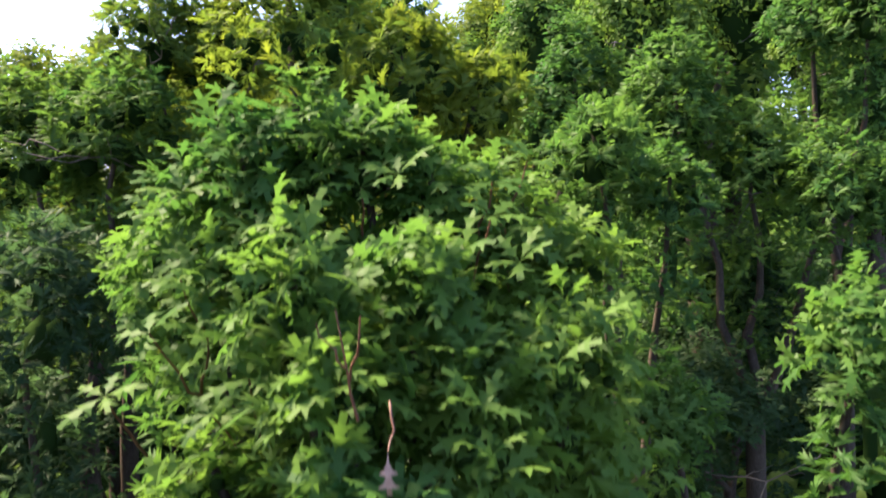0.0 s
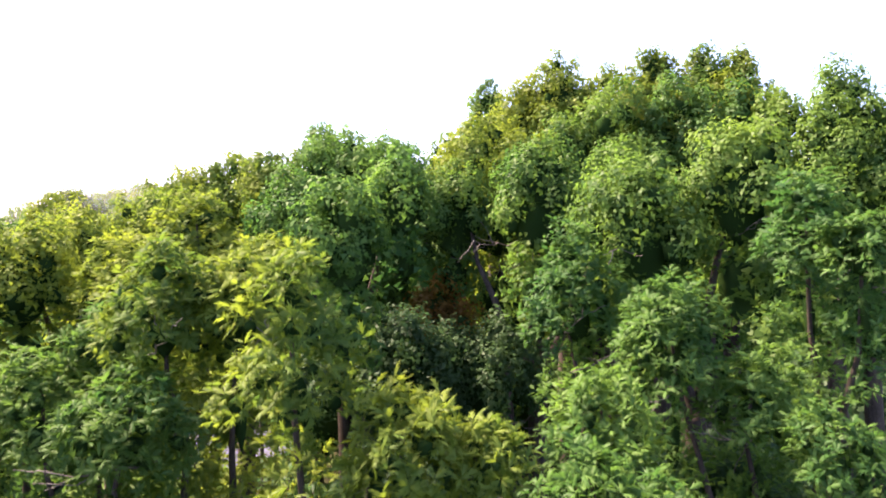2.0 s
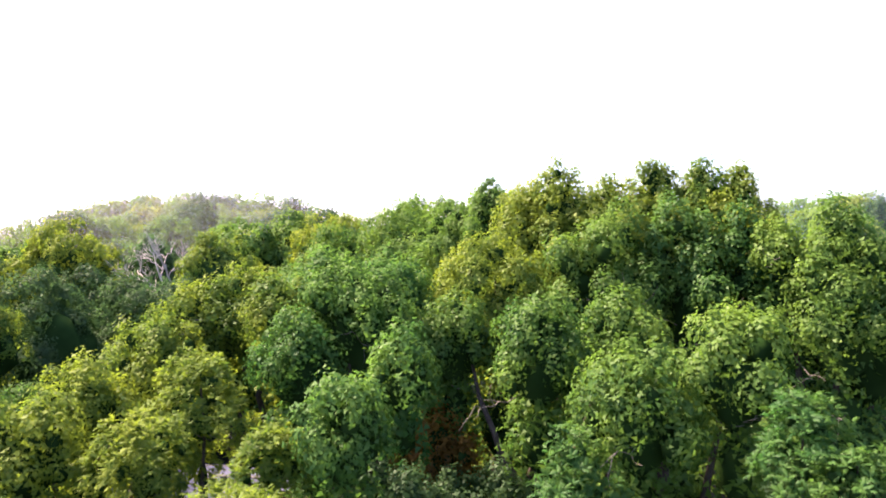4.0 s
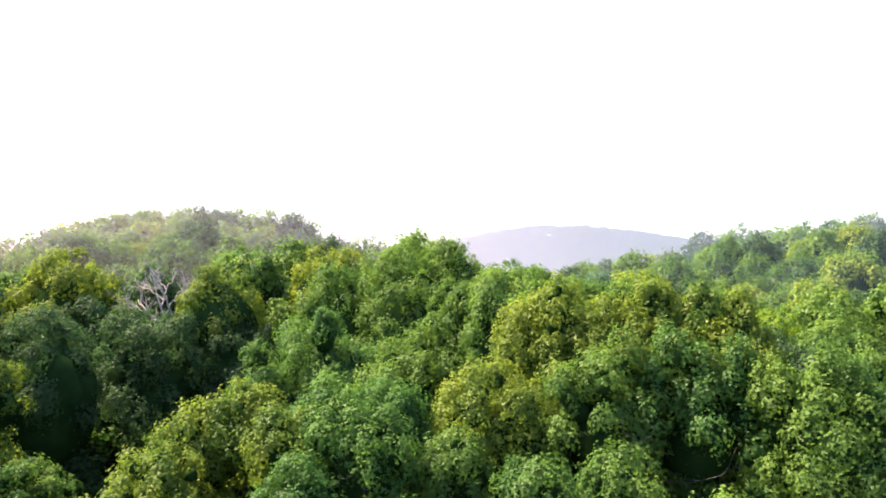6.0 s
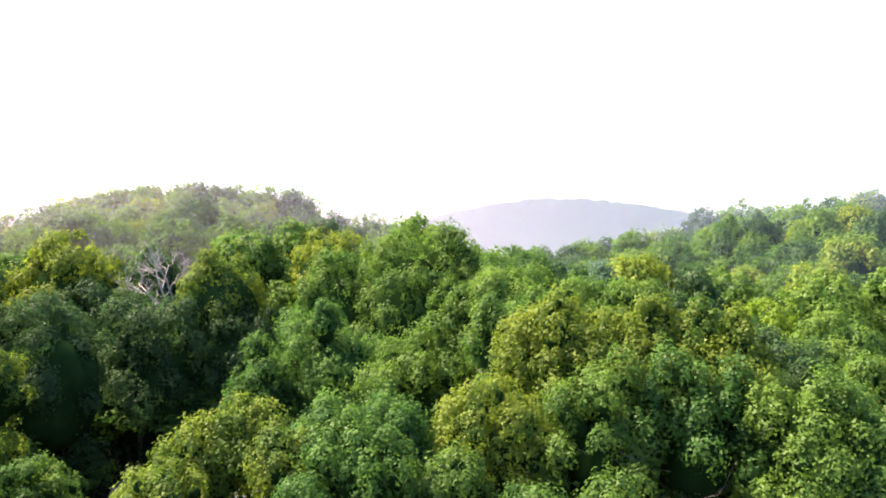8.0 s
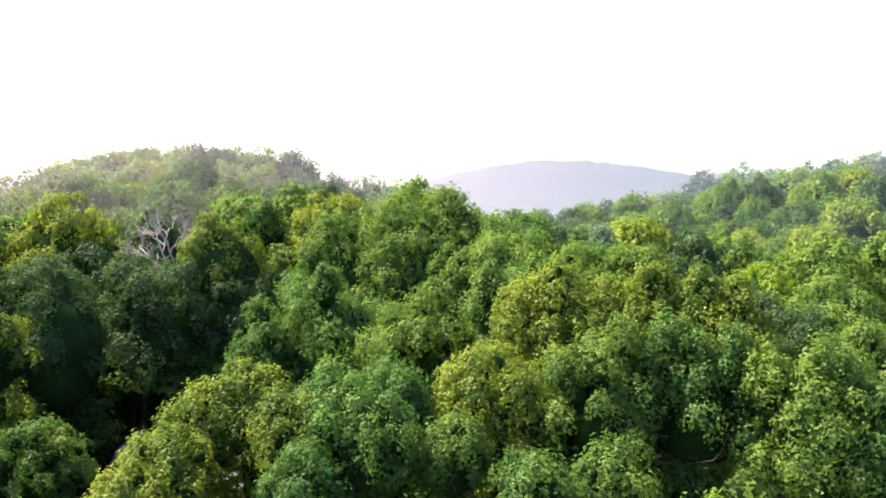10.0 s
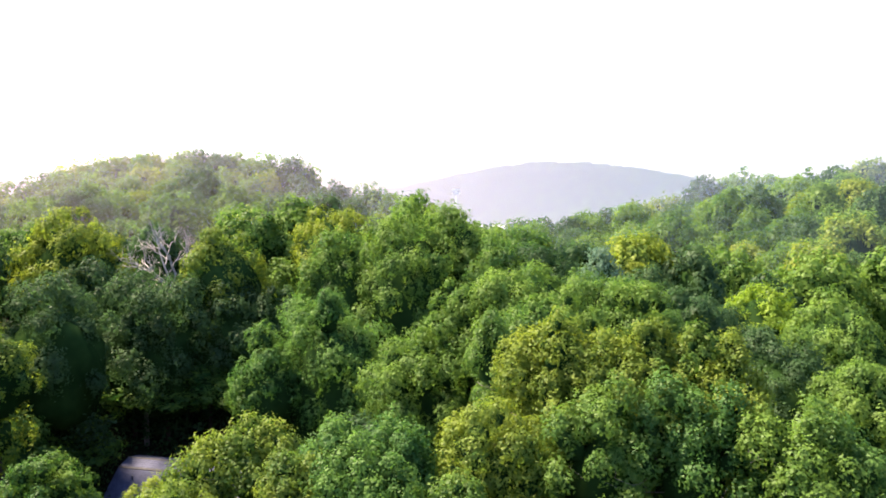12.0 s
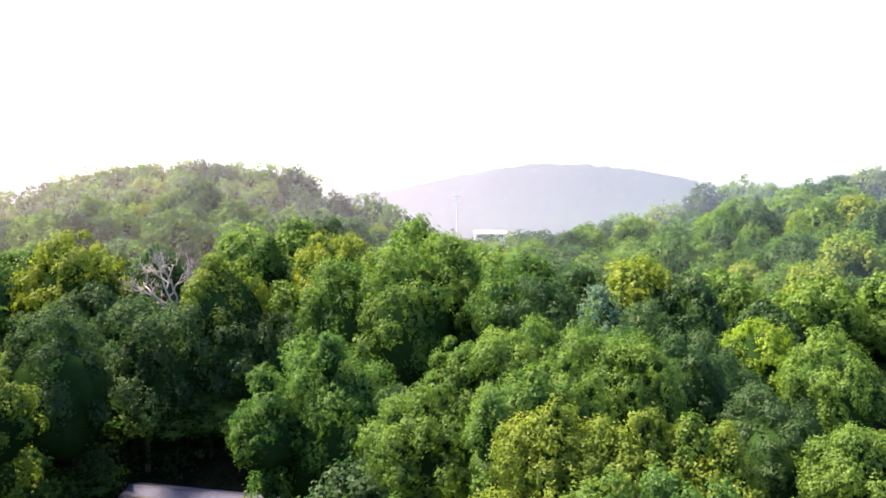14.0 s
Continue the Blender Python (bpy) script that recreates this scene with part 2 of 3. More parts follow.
KINDS = {
    "y": ("oak_tree", "tall oak with sunlit yellow-green lobed leaves"),
    "g": ("oak_tree", "tall leafy oak with mid-green foliage"),
    "b": ("oak_tree", "young oak with fresh green lobed leaves in tufts"),
    "n": ("oak_tree", "oak crown with bright green deeply lobed leaves"),
    "d": ("maple_tree", "broad dense tree with dark green foliage, darkened for shade"),
    "l": ("hickory_tree", "rounded tree with bright lime-green foliage"),
    "r": ("backlit_tree", "slender tree with backlit glow painted as rust-brown leaves"),
    "p": ("pine_tree", "pale grey-green pine with feathery needle tufts"),
}


def dense_core(rng, lobes, around=7, rings=5):
    """Knobbly lumps, one a lobe; dark ones stand for the shade between leaves."""
    vs, fs = [], []
    t = np.linspace(0, math.pi, rings)[:, None]
    a = np.linspace(0, 2 * math.pi, around, endpoint=False)[None]
    d = np.stack((np.sin(t) * np.cos(a), np.sin(t) * np.sin(a), np.cos(t) * np.ones_like(a)), -1).reshape(-1, 3)
    i = np.array([(r * around + c, r * around + (c + 1) % around, (r + 1) * around + (c + 1) % around, (r + 1) * around + c) for r in range(rings - 1) for c in range(around)])
    tri = np.concatenate((i[:, (0, 2, 1)], i[:, (0, 3, 2)]))
    for x, y, z, r, h in lobes:
        w = np.repeat(rng.uniform(0.78, 1.12, len(d)), 1)[:, None]
        w[:around], w[-around:] = w[0], w[-1]
        fs.append(tri + len(d) * len(vs))
        vs.append(np.array((x, y, z)) + d * (r, r, h) * w)
    return np.concatenate(vs), np.concatenate(fs)


def foliage_of(root, rng, puffs, body, leaves, material, name="foliage", inside=CORE_SHADE, around=7, rings=5):
    """A coat of leaves (vertices and faces) over lumps coloured as inner shade."""
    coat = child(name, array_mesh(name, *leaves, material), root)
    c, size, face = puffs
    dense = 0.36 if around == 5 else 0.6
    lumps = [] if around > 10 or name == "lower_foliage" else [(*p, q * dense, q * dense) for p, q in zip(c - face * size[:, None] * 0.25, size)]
    child("inner_foliage", array_mesh("inner_foliage", *dense_core(rng, lumps + [body], around, rings), inside, True), coat, "dark core that stands for shade inside the crown")
    return coat


def bare_branch(root, rng, a, d, length):
    """A leafless pale branch with a few forked twigs."""
    p = limb_points(rng, a, a + d * length, 6, length * 0.03)
    vs, fs = [], []
    for q, r in [(p, 0.016)] + [(limb_points(rng, p[i], p[i] + unit(d + rng.normal(0, 0.6, 3)) * length * rng.uniform(0.3, 0.5), 4, 0.03), 0.009) for i in (2, 3, 4, 5)]:
        v, f = tube(q, np.linspace(r, r * 0.35, len(q)), 5)
        fs.append(f + sum(len(w) for w in vs)), vs.append(v)
    child("bare_branch", array_mesh("bare_branch", np.concatenate(vs), np.concatenate(fs), TWIG, True), root, "pale leafless branch")


def tree(tint, seed, *crowns, bark=BARK):
    """A tree from its crowns: rows of x, y, top, half width, height over half width. The trunk stands under their middle."""
    rng = np.random.default_rng(seed)
    rows = np.array(crowns, float)
    x, y = np.average(rows[:, :2], axis=0, weights=rows[:, 3] ** 2)
    base = float(ground_z(x, y))
    reach = math.hypot(*rows[:, :2].mean(0))
    kind, label = KINDS[tint]
    root = tagged(new(kind), label=label, category="tree", group="trees of the wood")
    root.location = (x, y, base)
    rows = rows - (x, y, base, 0, 0)
    top = rows[:, 2].max()
    trunk_r = (0.09 + 0.008 * top + 0.012 * rows[:, 3].sum()) * (0.6 if reach < 13.5 else 1.0)
    fork = np.array((0, 0, np.min(rows[:, 2] - rows[:, 3] * rows[:, 4] * 1.4).clip(top * 0.35, top * 0.7)))
    trunk = np.concatenate((limb_points(rng, (0, 0, -0.6), fork, 7, 0.05), [fork + (0, 0, 0.4)]))
    v, f = tube(trunk, np.linspace(trunk_r * 1.25, trunk_r * 0.72, 8), 9)
    child("trunk", array_mesh("trunk", v, f, bark, True), root, "grey-brown furrowed bark")
    for cx, cy, ct, r, ratio in rows:
        if reach < 5.6:
            size, pattern, cover, many = 0.165, LOBED, 1.6, 12
        elif reach < 13.5:
            size, pattern, cover, many = 0.160, NOTCHED, 1.6, 20
        elif reach < 37:
            size, pattern, cover, many = 0.104 + 0.0015 * (reach - 13), SLIP, 1.15, 32 if r > 1.4 else 20
        else:
            size, pattern, cover, many = 0.0037 * reach, SLIP, 0.95, 38 if r > 0.07 * reach else 28
        ct, r = ct - 0.05 * size, max(0.6 * r, r - 0.3 * size)
        h = r * ratio / 2
        v, f = tube(limb_points(rng, fork, (cx, cy, ct - 0.5 * h), 7, 0.05 * r + 0.03), np.linspace(trunk_r * 0.5, 0.02, 7))
        child("limb", array_mesh("limb", v, f, BARK, True), root)
        puffs = puffs_of(rng, cx, cy, ct - h, r, h, many, taper=0.45 if ratio > 2.7 else 0.12, uneven=0.3)
        body = (cx, cy, ct - 1.15 * h, (0.24 if reach < 13.5 else 0.55) * r, (0.3 if reach < 13.5 else 0.6) * h) if reach < 37 else (cx, cy, ct - 1.1 * h, 0.76 * r, 0.8 * h)
        if reach < 13.5:
            leaves = whorls(rng, *tips_on(rng, puffs, cover, 5 * 0.32 * size * size, 1.15, 0.35), size, pattern, 5, 0.8 if reach < 8 else 0.5)
        else:
            leaves = sprigs(rng, puffs, cover, size, pattern, 1.15, 11, 1.6, 0.6) if reach < 27 else sprigs(rng, puffs, cover, size, pattern)
        foliage_of(root, rng, puffs, body, leaves, LEAF[tint], around=5 if reach < 13.5 else 6 if reach < 37 else 14, rings=4 if reach < 37 else 9)
        # the narrower, shaded foliage under the crown
        if reach < 13.5:
            deep = puffs_of(rng, cx, cy + 0.15 * r, ct - 2.6 * h, 0.86 * r, 1.5 * h, many + 3, -0.9, -0.05, 0.3)
            leaves = whorls(rng, *tips_on(rng, deep, 0.9, 4 * 0.32 * size * size), size, NOTCHED, 4, 1.0)
        else:
            deep = puffs_of(rng, cx, cy + 0.1 * r, ct - 2.2 * h, 0.74 * r, 0.9 * h, max(7, many // 3), -0.7)
            leaves = shingled(rng, *tips_on(rng, deep, 0.6, 0.31 * (1.5 * size) ** 2), size * 1.5, SLIP, 0.5)
        foliage_of(root, rng, deep, (cx, cy, ct - 2.2 * h, (0.12 if reach < 13.5 else 0.35) * r, 0.5 * h), leaves, LEAF[tint], "lower_foliage", around=6, rings=4)
    if 9 < reach < 26:
        for k in range(2):
            cx, cy, ct, r, ratio = rows[int(rng.integers(0, len(rows)))]
            a = np.array((cx + rng.uniform(-0.5, 0.5) * r, cy, ct - r * ratio * rng.uniform(0.55, 0.95)))
            bare_branch(root, rng, a, unit(np.array((rng.choice((-1, 1)) * rng.uniform(0.4, 1.2), rng.uniform(-1.3, -0.5), rng.uniform(-0.2, 0.7)))), r * rng.uniform(0.9, 1.4))
    return root


# ---- ground ----


def build_ground():
    u = np.sign(np.linspace(-1, 1, 141)) * np.abs(np.linspace(-1, 1, 141)) ** 2.2 * 3500
    gx, gy = np.meshgrid(u, u + 60)
    v = np.stack((gx, gy, ground_z(gx, gy)), -1).reshape(-1, 3)
    i = (np.arange(140)[:, None] * 141 + np.arange(140)[None]).ravel()
    f = np.stack((i, i + 1, i + 142, i + 141), 1)
    tagged(new("ground", array_mesh("ground", v, f, SOIL, True)), label="forest floor of soil and leaf litter, coloured dark for shade", category="ground", kind="structure")


build_ground()

# ---- the trees near the path ----
near_oak = tree("n", 3, (-1.0, 3.6, 18.75, 0.4, 2.2), (-0.7, 3.7, 18.85, 0.4, 2.2), (-0.4, 3.7, 18.82, 0.42, 2.2), (-0.05, 3.85, 18.6, 0.4, 2.2), (0.3, 4.05, 18.45, 0.45, 2.2), (0.7, 4.1, 18.15, 0.4, 2.2),
     (-1.35, 3.9, 18.4, 0.45, 2.2), (-1.7, 4.5, 18.3, 0.42, 2.2), (-0.6, 2.75, 18.08, 0.28, 2.4), (-0.12, 2.9, 18.08, 0.28, 2.4), (-0.35, 3.2, 17.8, 0.5, 2.2),
     (-1.0, 3.0, 17.3, 0.4, 2.2), (0.5, 3.3, 17.6, 0.5, 2.2), (0.2, 3.8, 18.0, 0.6, 2.2), (-0.38, 2.5, 17.72, 0.28, 2.4), (0.12, 2.6, 17.55, 0.3, 2.2), (0.5, 2.9, 17.75, 0.3, 2.2), (-0.3, 2.35, 17.3, 0.28, 2.2), (-0.8, 3.5, 18.2, 0.6, 2.2))

STEM = rough("reddish_young_twig", (0.055, 0.020, 0.010), (0.14, 0.055, 0.025), 6.0, 0.3, 0.6)
WITHERED = rough("withered_pale_leaf", (0.24, 0.14, 0.11), (0.42, 0.28, 0.22), 14.0, 0.3, 0.8)


def single_leaves(root, count, seed):
    """Leaves that stand out at the twig tips on the oak's open side, five to a whorl, and the reddish twigs under them."""
    rng = np.random.default_rng(seed)
    blade = array_mesh("leaf", LOBED[0], LOBED[1], LEAF["n"])
    o = np.array(root.location)
    for k in range(count // 5):
        g = rng.uniform(0, 1, 2)
        tip = np.array((-1.45 + 2.0 * g[0], 2.95 - 0.3 * rng.uniform(-1, 1), 17.35 + 1.15 * g[1])) - o
        tip[1] += 0.55 * g[1] + 0.25 * abs(g[0] - 0.5)
        twig = unit(np.array((rng.normal(0, 0.3), -0.5, 0.85)))
        side = unit(np.cross(twig, rng.normal(0, 1, 3)))
        back = np.cross(twig, side)
        if k % 2 == 0:
            p = limb_points(rng, tip - twig * 0.4 + (0, 0.12, 0), tip, 5, 0.01)
            child("twig", array_mesh("twig", *tube(p, np.linspace(0.008, 0.004, 5), 5), STEM, True), root, "reddish young twig")
        for j in range(5):
            t = j * 1.257 + rng.normal(0, 0.25)
            a = unit(math.cos(t) * side + math.sin(t) * back + twig * rng.uniform(0.0, 0.6))
            up = unit(twig - a * np.dot(a, twig))
            b = np.cross(up, a)
            leaf = child("leaf", blade, root)
            q = rng.uniform(0.15, 0.21)
            leaf.matrix_local = Matrix([[a[i] * q, b[i] * q, up[i] * q, tip[i]] for i in range(3)] + [[0, 0, 0, 1]])
    # bare reddish twigs in front of the leaves, and a withered leaf that hangs from one
    for a, b in (((-0.17, 2.06, 17.56), (-0.17, 1.94, 17.45)), ((-0.27, 2.1, 17.5), (-0.31, 2.0, 17.84)), ((-0.29, 2.1, 17.62), (-0.24, 2.0, 17.82)), ((-0.30, 2.08, 17.66), (-0.37, 2.02, 17.8))):
        p = limb_points(rng, np.array(a) - o, np.array(b) - o, 5, 0.008)
        child("twig", array_mesh("twig", *tube(p, np.linspace(0.005, 0.0025, 5), 5), STEM, True), root, "reddish young twig")
    w = LOBED[0] * (0.125, 0.10, 0.3)
    w[:, 2] += 0.25 * w[:, 1] ** 2 / 0.02 - 0.3 * w[:, 0] ** 2
    leaf = child("withered_leaf", array_mesh("withered_leaf", w, LOBED[1], WITHERED), root, "pale pinkish withered leaf")
    leaf.matrix_local = Matrix.Translation(Vector((-0.17, 1.93, 17.45)) - root.location) @ Matrix(((0, 1, 0, 0), (0, 0, -1, 0), (-1, 0, 0, 0), (0, 0, 0, 1)))


single_leaves(near_oak, 280, 12)
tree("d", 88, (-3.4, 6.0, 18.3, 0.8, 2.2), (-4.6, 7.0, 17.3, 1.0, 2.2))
tree("y", 11, (-1.4, 6.8, 21.4, 0.84, 3.2), (-0.3, 6.3, 20.1, 0.66, 2.2), (0.4, 6.5, 19.8, 0.54, 2.2))
tree("n", 12, (2.2, 3.7, 17.8, 0.40, 2.2), (1.8, 5.8, 17.0, 0.46, 2.2))
tree("b", 13, (1.5, 6.9, 19.4, 0.58, 2.2), (2.3, 7.1, 18.9, 0.51, 2.2), (2.1, 9.0, 19.7, 0.83, 2.2))
tree("b", 14, (4.4, 9.7, 19.9, 0.85, 2.3), (4.9, 8.6, 19.3, 0.75, 2.2), (3.3, 9.9, 20.8, 0.91, 2.4))
# yellow tint of this oak takes in the warm glare on its top
tree("y", 15, (-3.4, 8.7, 21.5, 0.83, 2.4), (-2.6, 9.1, 21.5, 0.87, 2.4))
tree("g", 16, (-4.9, 8.6, 20.3, 0.93, 2.2), (-4.5, 9.2, 20.5, 0.66, 2.2), (-3.5, 7.9, 20.1, 0.85, 2.0))
# tinted yellow to put the glare at the left into the leaves
tree("y", 17, (-3.2, 10.7, 21.2, 1.02, 2.2), (-5.6, 13.1, 21.8, 1.10, 2.2), (-5.0, 14.6, 22.7, 1.16, 2.3), (-3.0, 12.3, 21.7, 0.78, 2.0))
tree("y", 18, (-8.1, 15.9, 22.4, 1.27, 2.2), (-8.0, 13.4, 22.1, 1.12, 2.2), (-7.6, 18.6, 23.1, 1.63, 2.0))
tree("b", 19, (-1.6, 12.0, 22.6, 1.00, 2.4), (-0.7, 13.5, 23.2, 0.80, 2.4), (-2.2, 18.4, 24.5, 1.69, 2.2), (-3.4, 16.9, 23.2, 1.21, 2.2))
tree("g", 21, (0.4, 18.6, 23.5, 1.18, 2.4), (2.2, 15.4, 23.6, 1.23, 2.4), (4.3, 16.1, 23.5, 1.15, 2.4))
tree("g", 22, (5.5, 12.9, 23.6, 1.19, 2.4), (3.7, 12.6, 22.9, 1.21, 2.4))
tree("b", 23, (5.8, 10.9, 22.3, 0.91, 2.4), (6.2, 10.1, 21.8, 0.72, 2.2))
tree("b", 24, (2.3, 11.6, 21.6, 1.06, 2.6))
tree("g", 25, (10.3, 17.9, 25.5, 1.75, 3.0), (9.2, 18.8, 25.2, 0.75, 2.6))
tree("b", 26, (11.2, 18.3, 24.9, 2.1, 2.5))
tree("y", 27, (4.0, 22.5, 27.4, 1.14, 3.0), (2.9, 23.0, 26.8, 1.17, 3.0), (5.3, 22.4, 26.8, 1.04, 2.6), (4.1, 22.7, 26.2, 2.09, 2.4))
tree("g", 28, (1.9, 24.9, 27.0, 1.16, 3.0))
tree("y", 29, (6.9, 21.9, 27.3, 1.02, 3.0), (8.2, 21.7, 27.4, 1.01, 3.0), (6.5, 21.8, 26.6, 2.17, 2.4))
tree("g", 30, (4.9, 20.3, 25.7, 2.19, 2.5))
tree("y", 31, (9.2, 21.2, 27.0, 0.72, 3.0), (8.7, 21.2, 26.5, 1.78, 2.4))
tree("b", 32, (7.7, 20.3, 26.0, 2.19, 2.5))
tree("y", 33, (1.7, 20.5, 25.0, 2.05, 2.4))
tree("b", 34, (-2.9, 19.5, 24.7, 1.56, 2.4), (-1.3, 20.3, 24.5, 1.61, 2.4))
tree("y", 35, (-7.15, 20.5, 23.9, 1.4, 2.4), (-5.8, 21.1, 24.3, 1.51, 2.2), (-4.2, 19.0, 24.1, 1.20, 2.2))
tree("g", 36, (-18.6, 31.2, 19.2, 2.3, 2.2))
tree("y", 37, (-12.6, 28.9, 18.9, 2.3, 2.0))
tree("g", 38, (-1.0, 33.4, 24.8, 3.33, 2.4))
tree("g", 39, (0.9, 34.3, 27.1, 2.03, 2.6), (3.0, 34.0, 27.8, 2.85, 2.6), (3.8, 28.9, 26.9, 2.54, 2.4))
tree("g", 40, (9.0, 40.9, 26.8, 5.55, 2.2), (5.2, 38.0, 27.3, 2.87, 2.2))
tree("g", 41, (5.6, 31.1, 27.0, 2.22, 2.4), (9.7, 34.3, 26.8, 2.59, 2.4))
tree("g", 42, (8.1, 37.2, 27.0, 2.66, 2.2))
tree("d", 43, (18.7, 45.7, 23.5, 3.64, 2.2), (15.1, 43.0, 25.1, 2.72, 2.2))
tree("d", 44, (17.5, 35.0, 24.2, 3.63, 2.2))
tree("g", 45, (19.4, 30.9, 23.9, 2.59, 2.0))
tree("b", 46, (-8.3, 48.9, 24.2, 5.47, 2.4), (-11.7, 45.4, 21.0, 2.49, 2.4), (-7.9, 46.9, 24.9, 1.20, 2.8), (-12.3, 46.4, 22.7, 1.09, 2.2))
tree("y", 47, (-29.0, 44.0, 22.9, 2.78, 2.4))
tree("d", 48, (-35.2, 62.1, 23.6, 5.95, 2.6))
tree("d", 49, (-30.6, 74.8, 23.3, 8.07, 2.2), (-23.3, 76.0, 21.0, 5.74, 2.2))
tree("d", 89, (-31.2, 71.6, 19.5, 2.6, 2.0), bark=TWIG)
tree("d", 50, (-39.4, 78.3, 23.2, 6.55, 2.2))
tree("y", 51, (-25.0, 78.9, 27.0, 5.31, 2.2))
tree("y", 52, (-44.9, 84.4, 29.1, 6.72, 2.2))
tree("g", 53, (-55.2, 91.3, 28.1, 6.52, 2.2))
tree("g", 54, (-3.5, 69.2, 29.1, 6.36, 2.6))
tree("g", 55, (-10.5, 71.7, 27.0, 4.83, 2.4))
tree("g", 56, (0.9, 74.0, 30.0, 5.59, 2.2))
tree("g", 57, (6.3, 67.8, 27.4, 5.12, 2.2))
tree("y", 58, (-12.9, 83.9, 29.5, 5.30, 2.2))
tree("l", 59, (-27.4, 108.4, 28.9, 6.86, 2.2))
tree("d", 60, (-1.1, 15.0, 20.1, 1.56, 2.0), (0.9, 16.0, 19.7, 1.47, 2.0))
# rust colour here stands for backlit leaves deep in the gap
tree("r", 61, (-0.1, 17.9, 20.4, 1.28, 2.2))
# two dark fill trees added for the darkness of the understorey
tree("d", 90, (-2.6, 11.5, 17.2, 1.3, 2.4), (-4.6, 12.0, 17.0, 1.4, 2.4), (-6.6, 11.4, 16.8, 1.3, 2.4))
tree("d", 91, (1.4, 11.8, 16.8, 1.2, 2.4), (3.8, 13.0, 17.0, 1.4, 2.4), (6.4, 12.6, 17.2, 1.3, 2.4))
tree("d", 62, (0.0, 9.8, 18.9, 0.98, 2.0))
tree("d", 63, (4.6, 10.9, 18.2, 1.18, 2.0), (3.3, 9.4, 16.7, 1.01, 2.0))
tree("p", 64, (13.0, 56.8, 26.7, 2.17, 3.4))
tree("d", 65, (18.1, 61.4, 24.4, 3.88, 2.2))
tree("d", 66, (9.1, 64.4, 26.7, 4.08, 2.2))
tree("d", 67, (22.8, 59.5, 22.0, 4.25, 2.2))
tree("l", 68, (28.2, 61.4, 23.1, 3.88, 2.2))
tree("g", 69, (30.6, 53.2, 23.8, 4.24, 2.2))
tree("g", 70, (21.4, 112.0, 23.5, 5.69, 2.0))
tree("g", 71, (29.7, 108.9, 24.6, 8.23, 2.0))
tree("d", 72, (-18.3, 77.5, 20.4, 4.26, 2.2))
tree("g", 73, (-20.4, 89.5, 22.8, 4.17, 2.2))
tree("g", 74, (-4.3, 9.5, 20.9, 0.83, 2.4))
tree("g", 75, (67.5, 128.6, 27.6, 10.24, 2.2))
tree("g", 76, (55.7, 125.1, 25.3, 8.94, 2.2))
tree("g", 77, (72.8, 120.7, 26.6, 7.63, 2.2))
tree("g", 78, (45.1, 122.4, 25.0, 6.73, 2.2))
tree("g", 79, (43.5, 103.3, 22.9, 9.49, 2.2))
tree("g", 80, (52.9, 101.0, 24.0, 8.45, 2.2))
tree("g", 81, (57.7, 94.2, 22.4, 6.35, 2.2))
tree("d", 82, (32.9, 96.1, 22.1, 6.08, 2.2))
tree("g", 83, (-48.8, 210.3, 41.6, 9.37, 2.4))
tree("d", 84, (-65.8, 208.5, 42.2, 7.11, 2.4))
tree("d", 85, (-29.1, 190.3, 33.5, 6.49, 2.2))
tree("g", 86, (-19.8, 192.6, 32.9, 7.37, 2.2))
tree("g", 87, (-74.3, 203.0, 40.1, 8.62, 2.2))

# ---- the house in the hollow ----
# grey shingle with dim blue sky-lit shade put into its colour
SHINGLE = rough("shingle_grey_blue_shade", (0.030, 0.035, 0.078), (0.066, 0.075, 0.145), 1.6, 0.5, 0.85)
# dark roof trim, also used for the painted shadow at the break
TRIM_AND_SHADOW = rough("dark_trim_and_shadow", (0.030, 0.030, 0.036), (0.065, 0.064, 0.074), 3.0, 0.4, 0.85)
SIDING = rough("weathered_board_siding", (0.20, 0.19, 0.18), (0.34, 0.33, 0.31), 1.4, 0.2, 0.7, (0.3, 0.3, 4))
GLASS = rough("dark_window_glass", (0.010, 0.012, 0.014), (0.022, 0.025, 0.028), 0.8, 0.0, 0.12)
METAL = rough("galvanised_steel", (0.34, 0.36, 0.38), (0.52, 0.54, 0.55), 2.5, 0.1, 0.45)
WHITE = rough("white_painted_metal", (0.70, 0.71, 0.72), (0.84, 0.84, 0.83), 1.2, 0.05, 0.5)
POLE_WOOD = rough("tarred_pole_wood", (0.030, 0.024, 0.020), (0.085, 0.068, 0.055), 3.0, 0.5, 0.9, (3, 3, 0.4))
BLUE_GREY = rough("blue_grey_enamel", (0.06, 0.08, 0.15), (0.11, 0.14, 0.23), 2.0, 0.1, 0.5)


def prism(profile, x0, x1):
    """A solid with this profile (y, z) running from x0 to x1."""
    bm = bmesh.new()
    ends = [[bm.verts.new((x, y, z)) for y, z in profile] for x in (x0, x1)]
    n = len(profile)
    for i in range(n):
        bm.faces.new((ends[0][i], ends[0][(i + 1) % n], ends[1][(i + 1) % n], ends[1][i]))
    bm.faces.new(ends[0][::-1]), bm.faces.new(ends[1])
    bmesh.ops.recalc_face_normals(bm, faces=bm.faces)
    return bm


def box(x0, x1, y0, y1, z0, z1, bevel=0.0):
    bm = prism(((y0, z0), (y1, z0), (y1, z1), (y0, z1)), x0, x1)
    if bevel:
        bmesh.ops.bevel(bm, geom=bm.edges[:], offset=bevel, segments=2, affect="EDGES")
    return bm


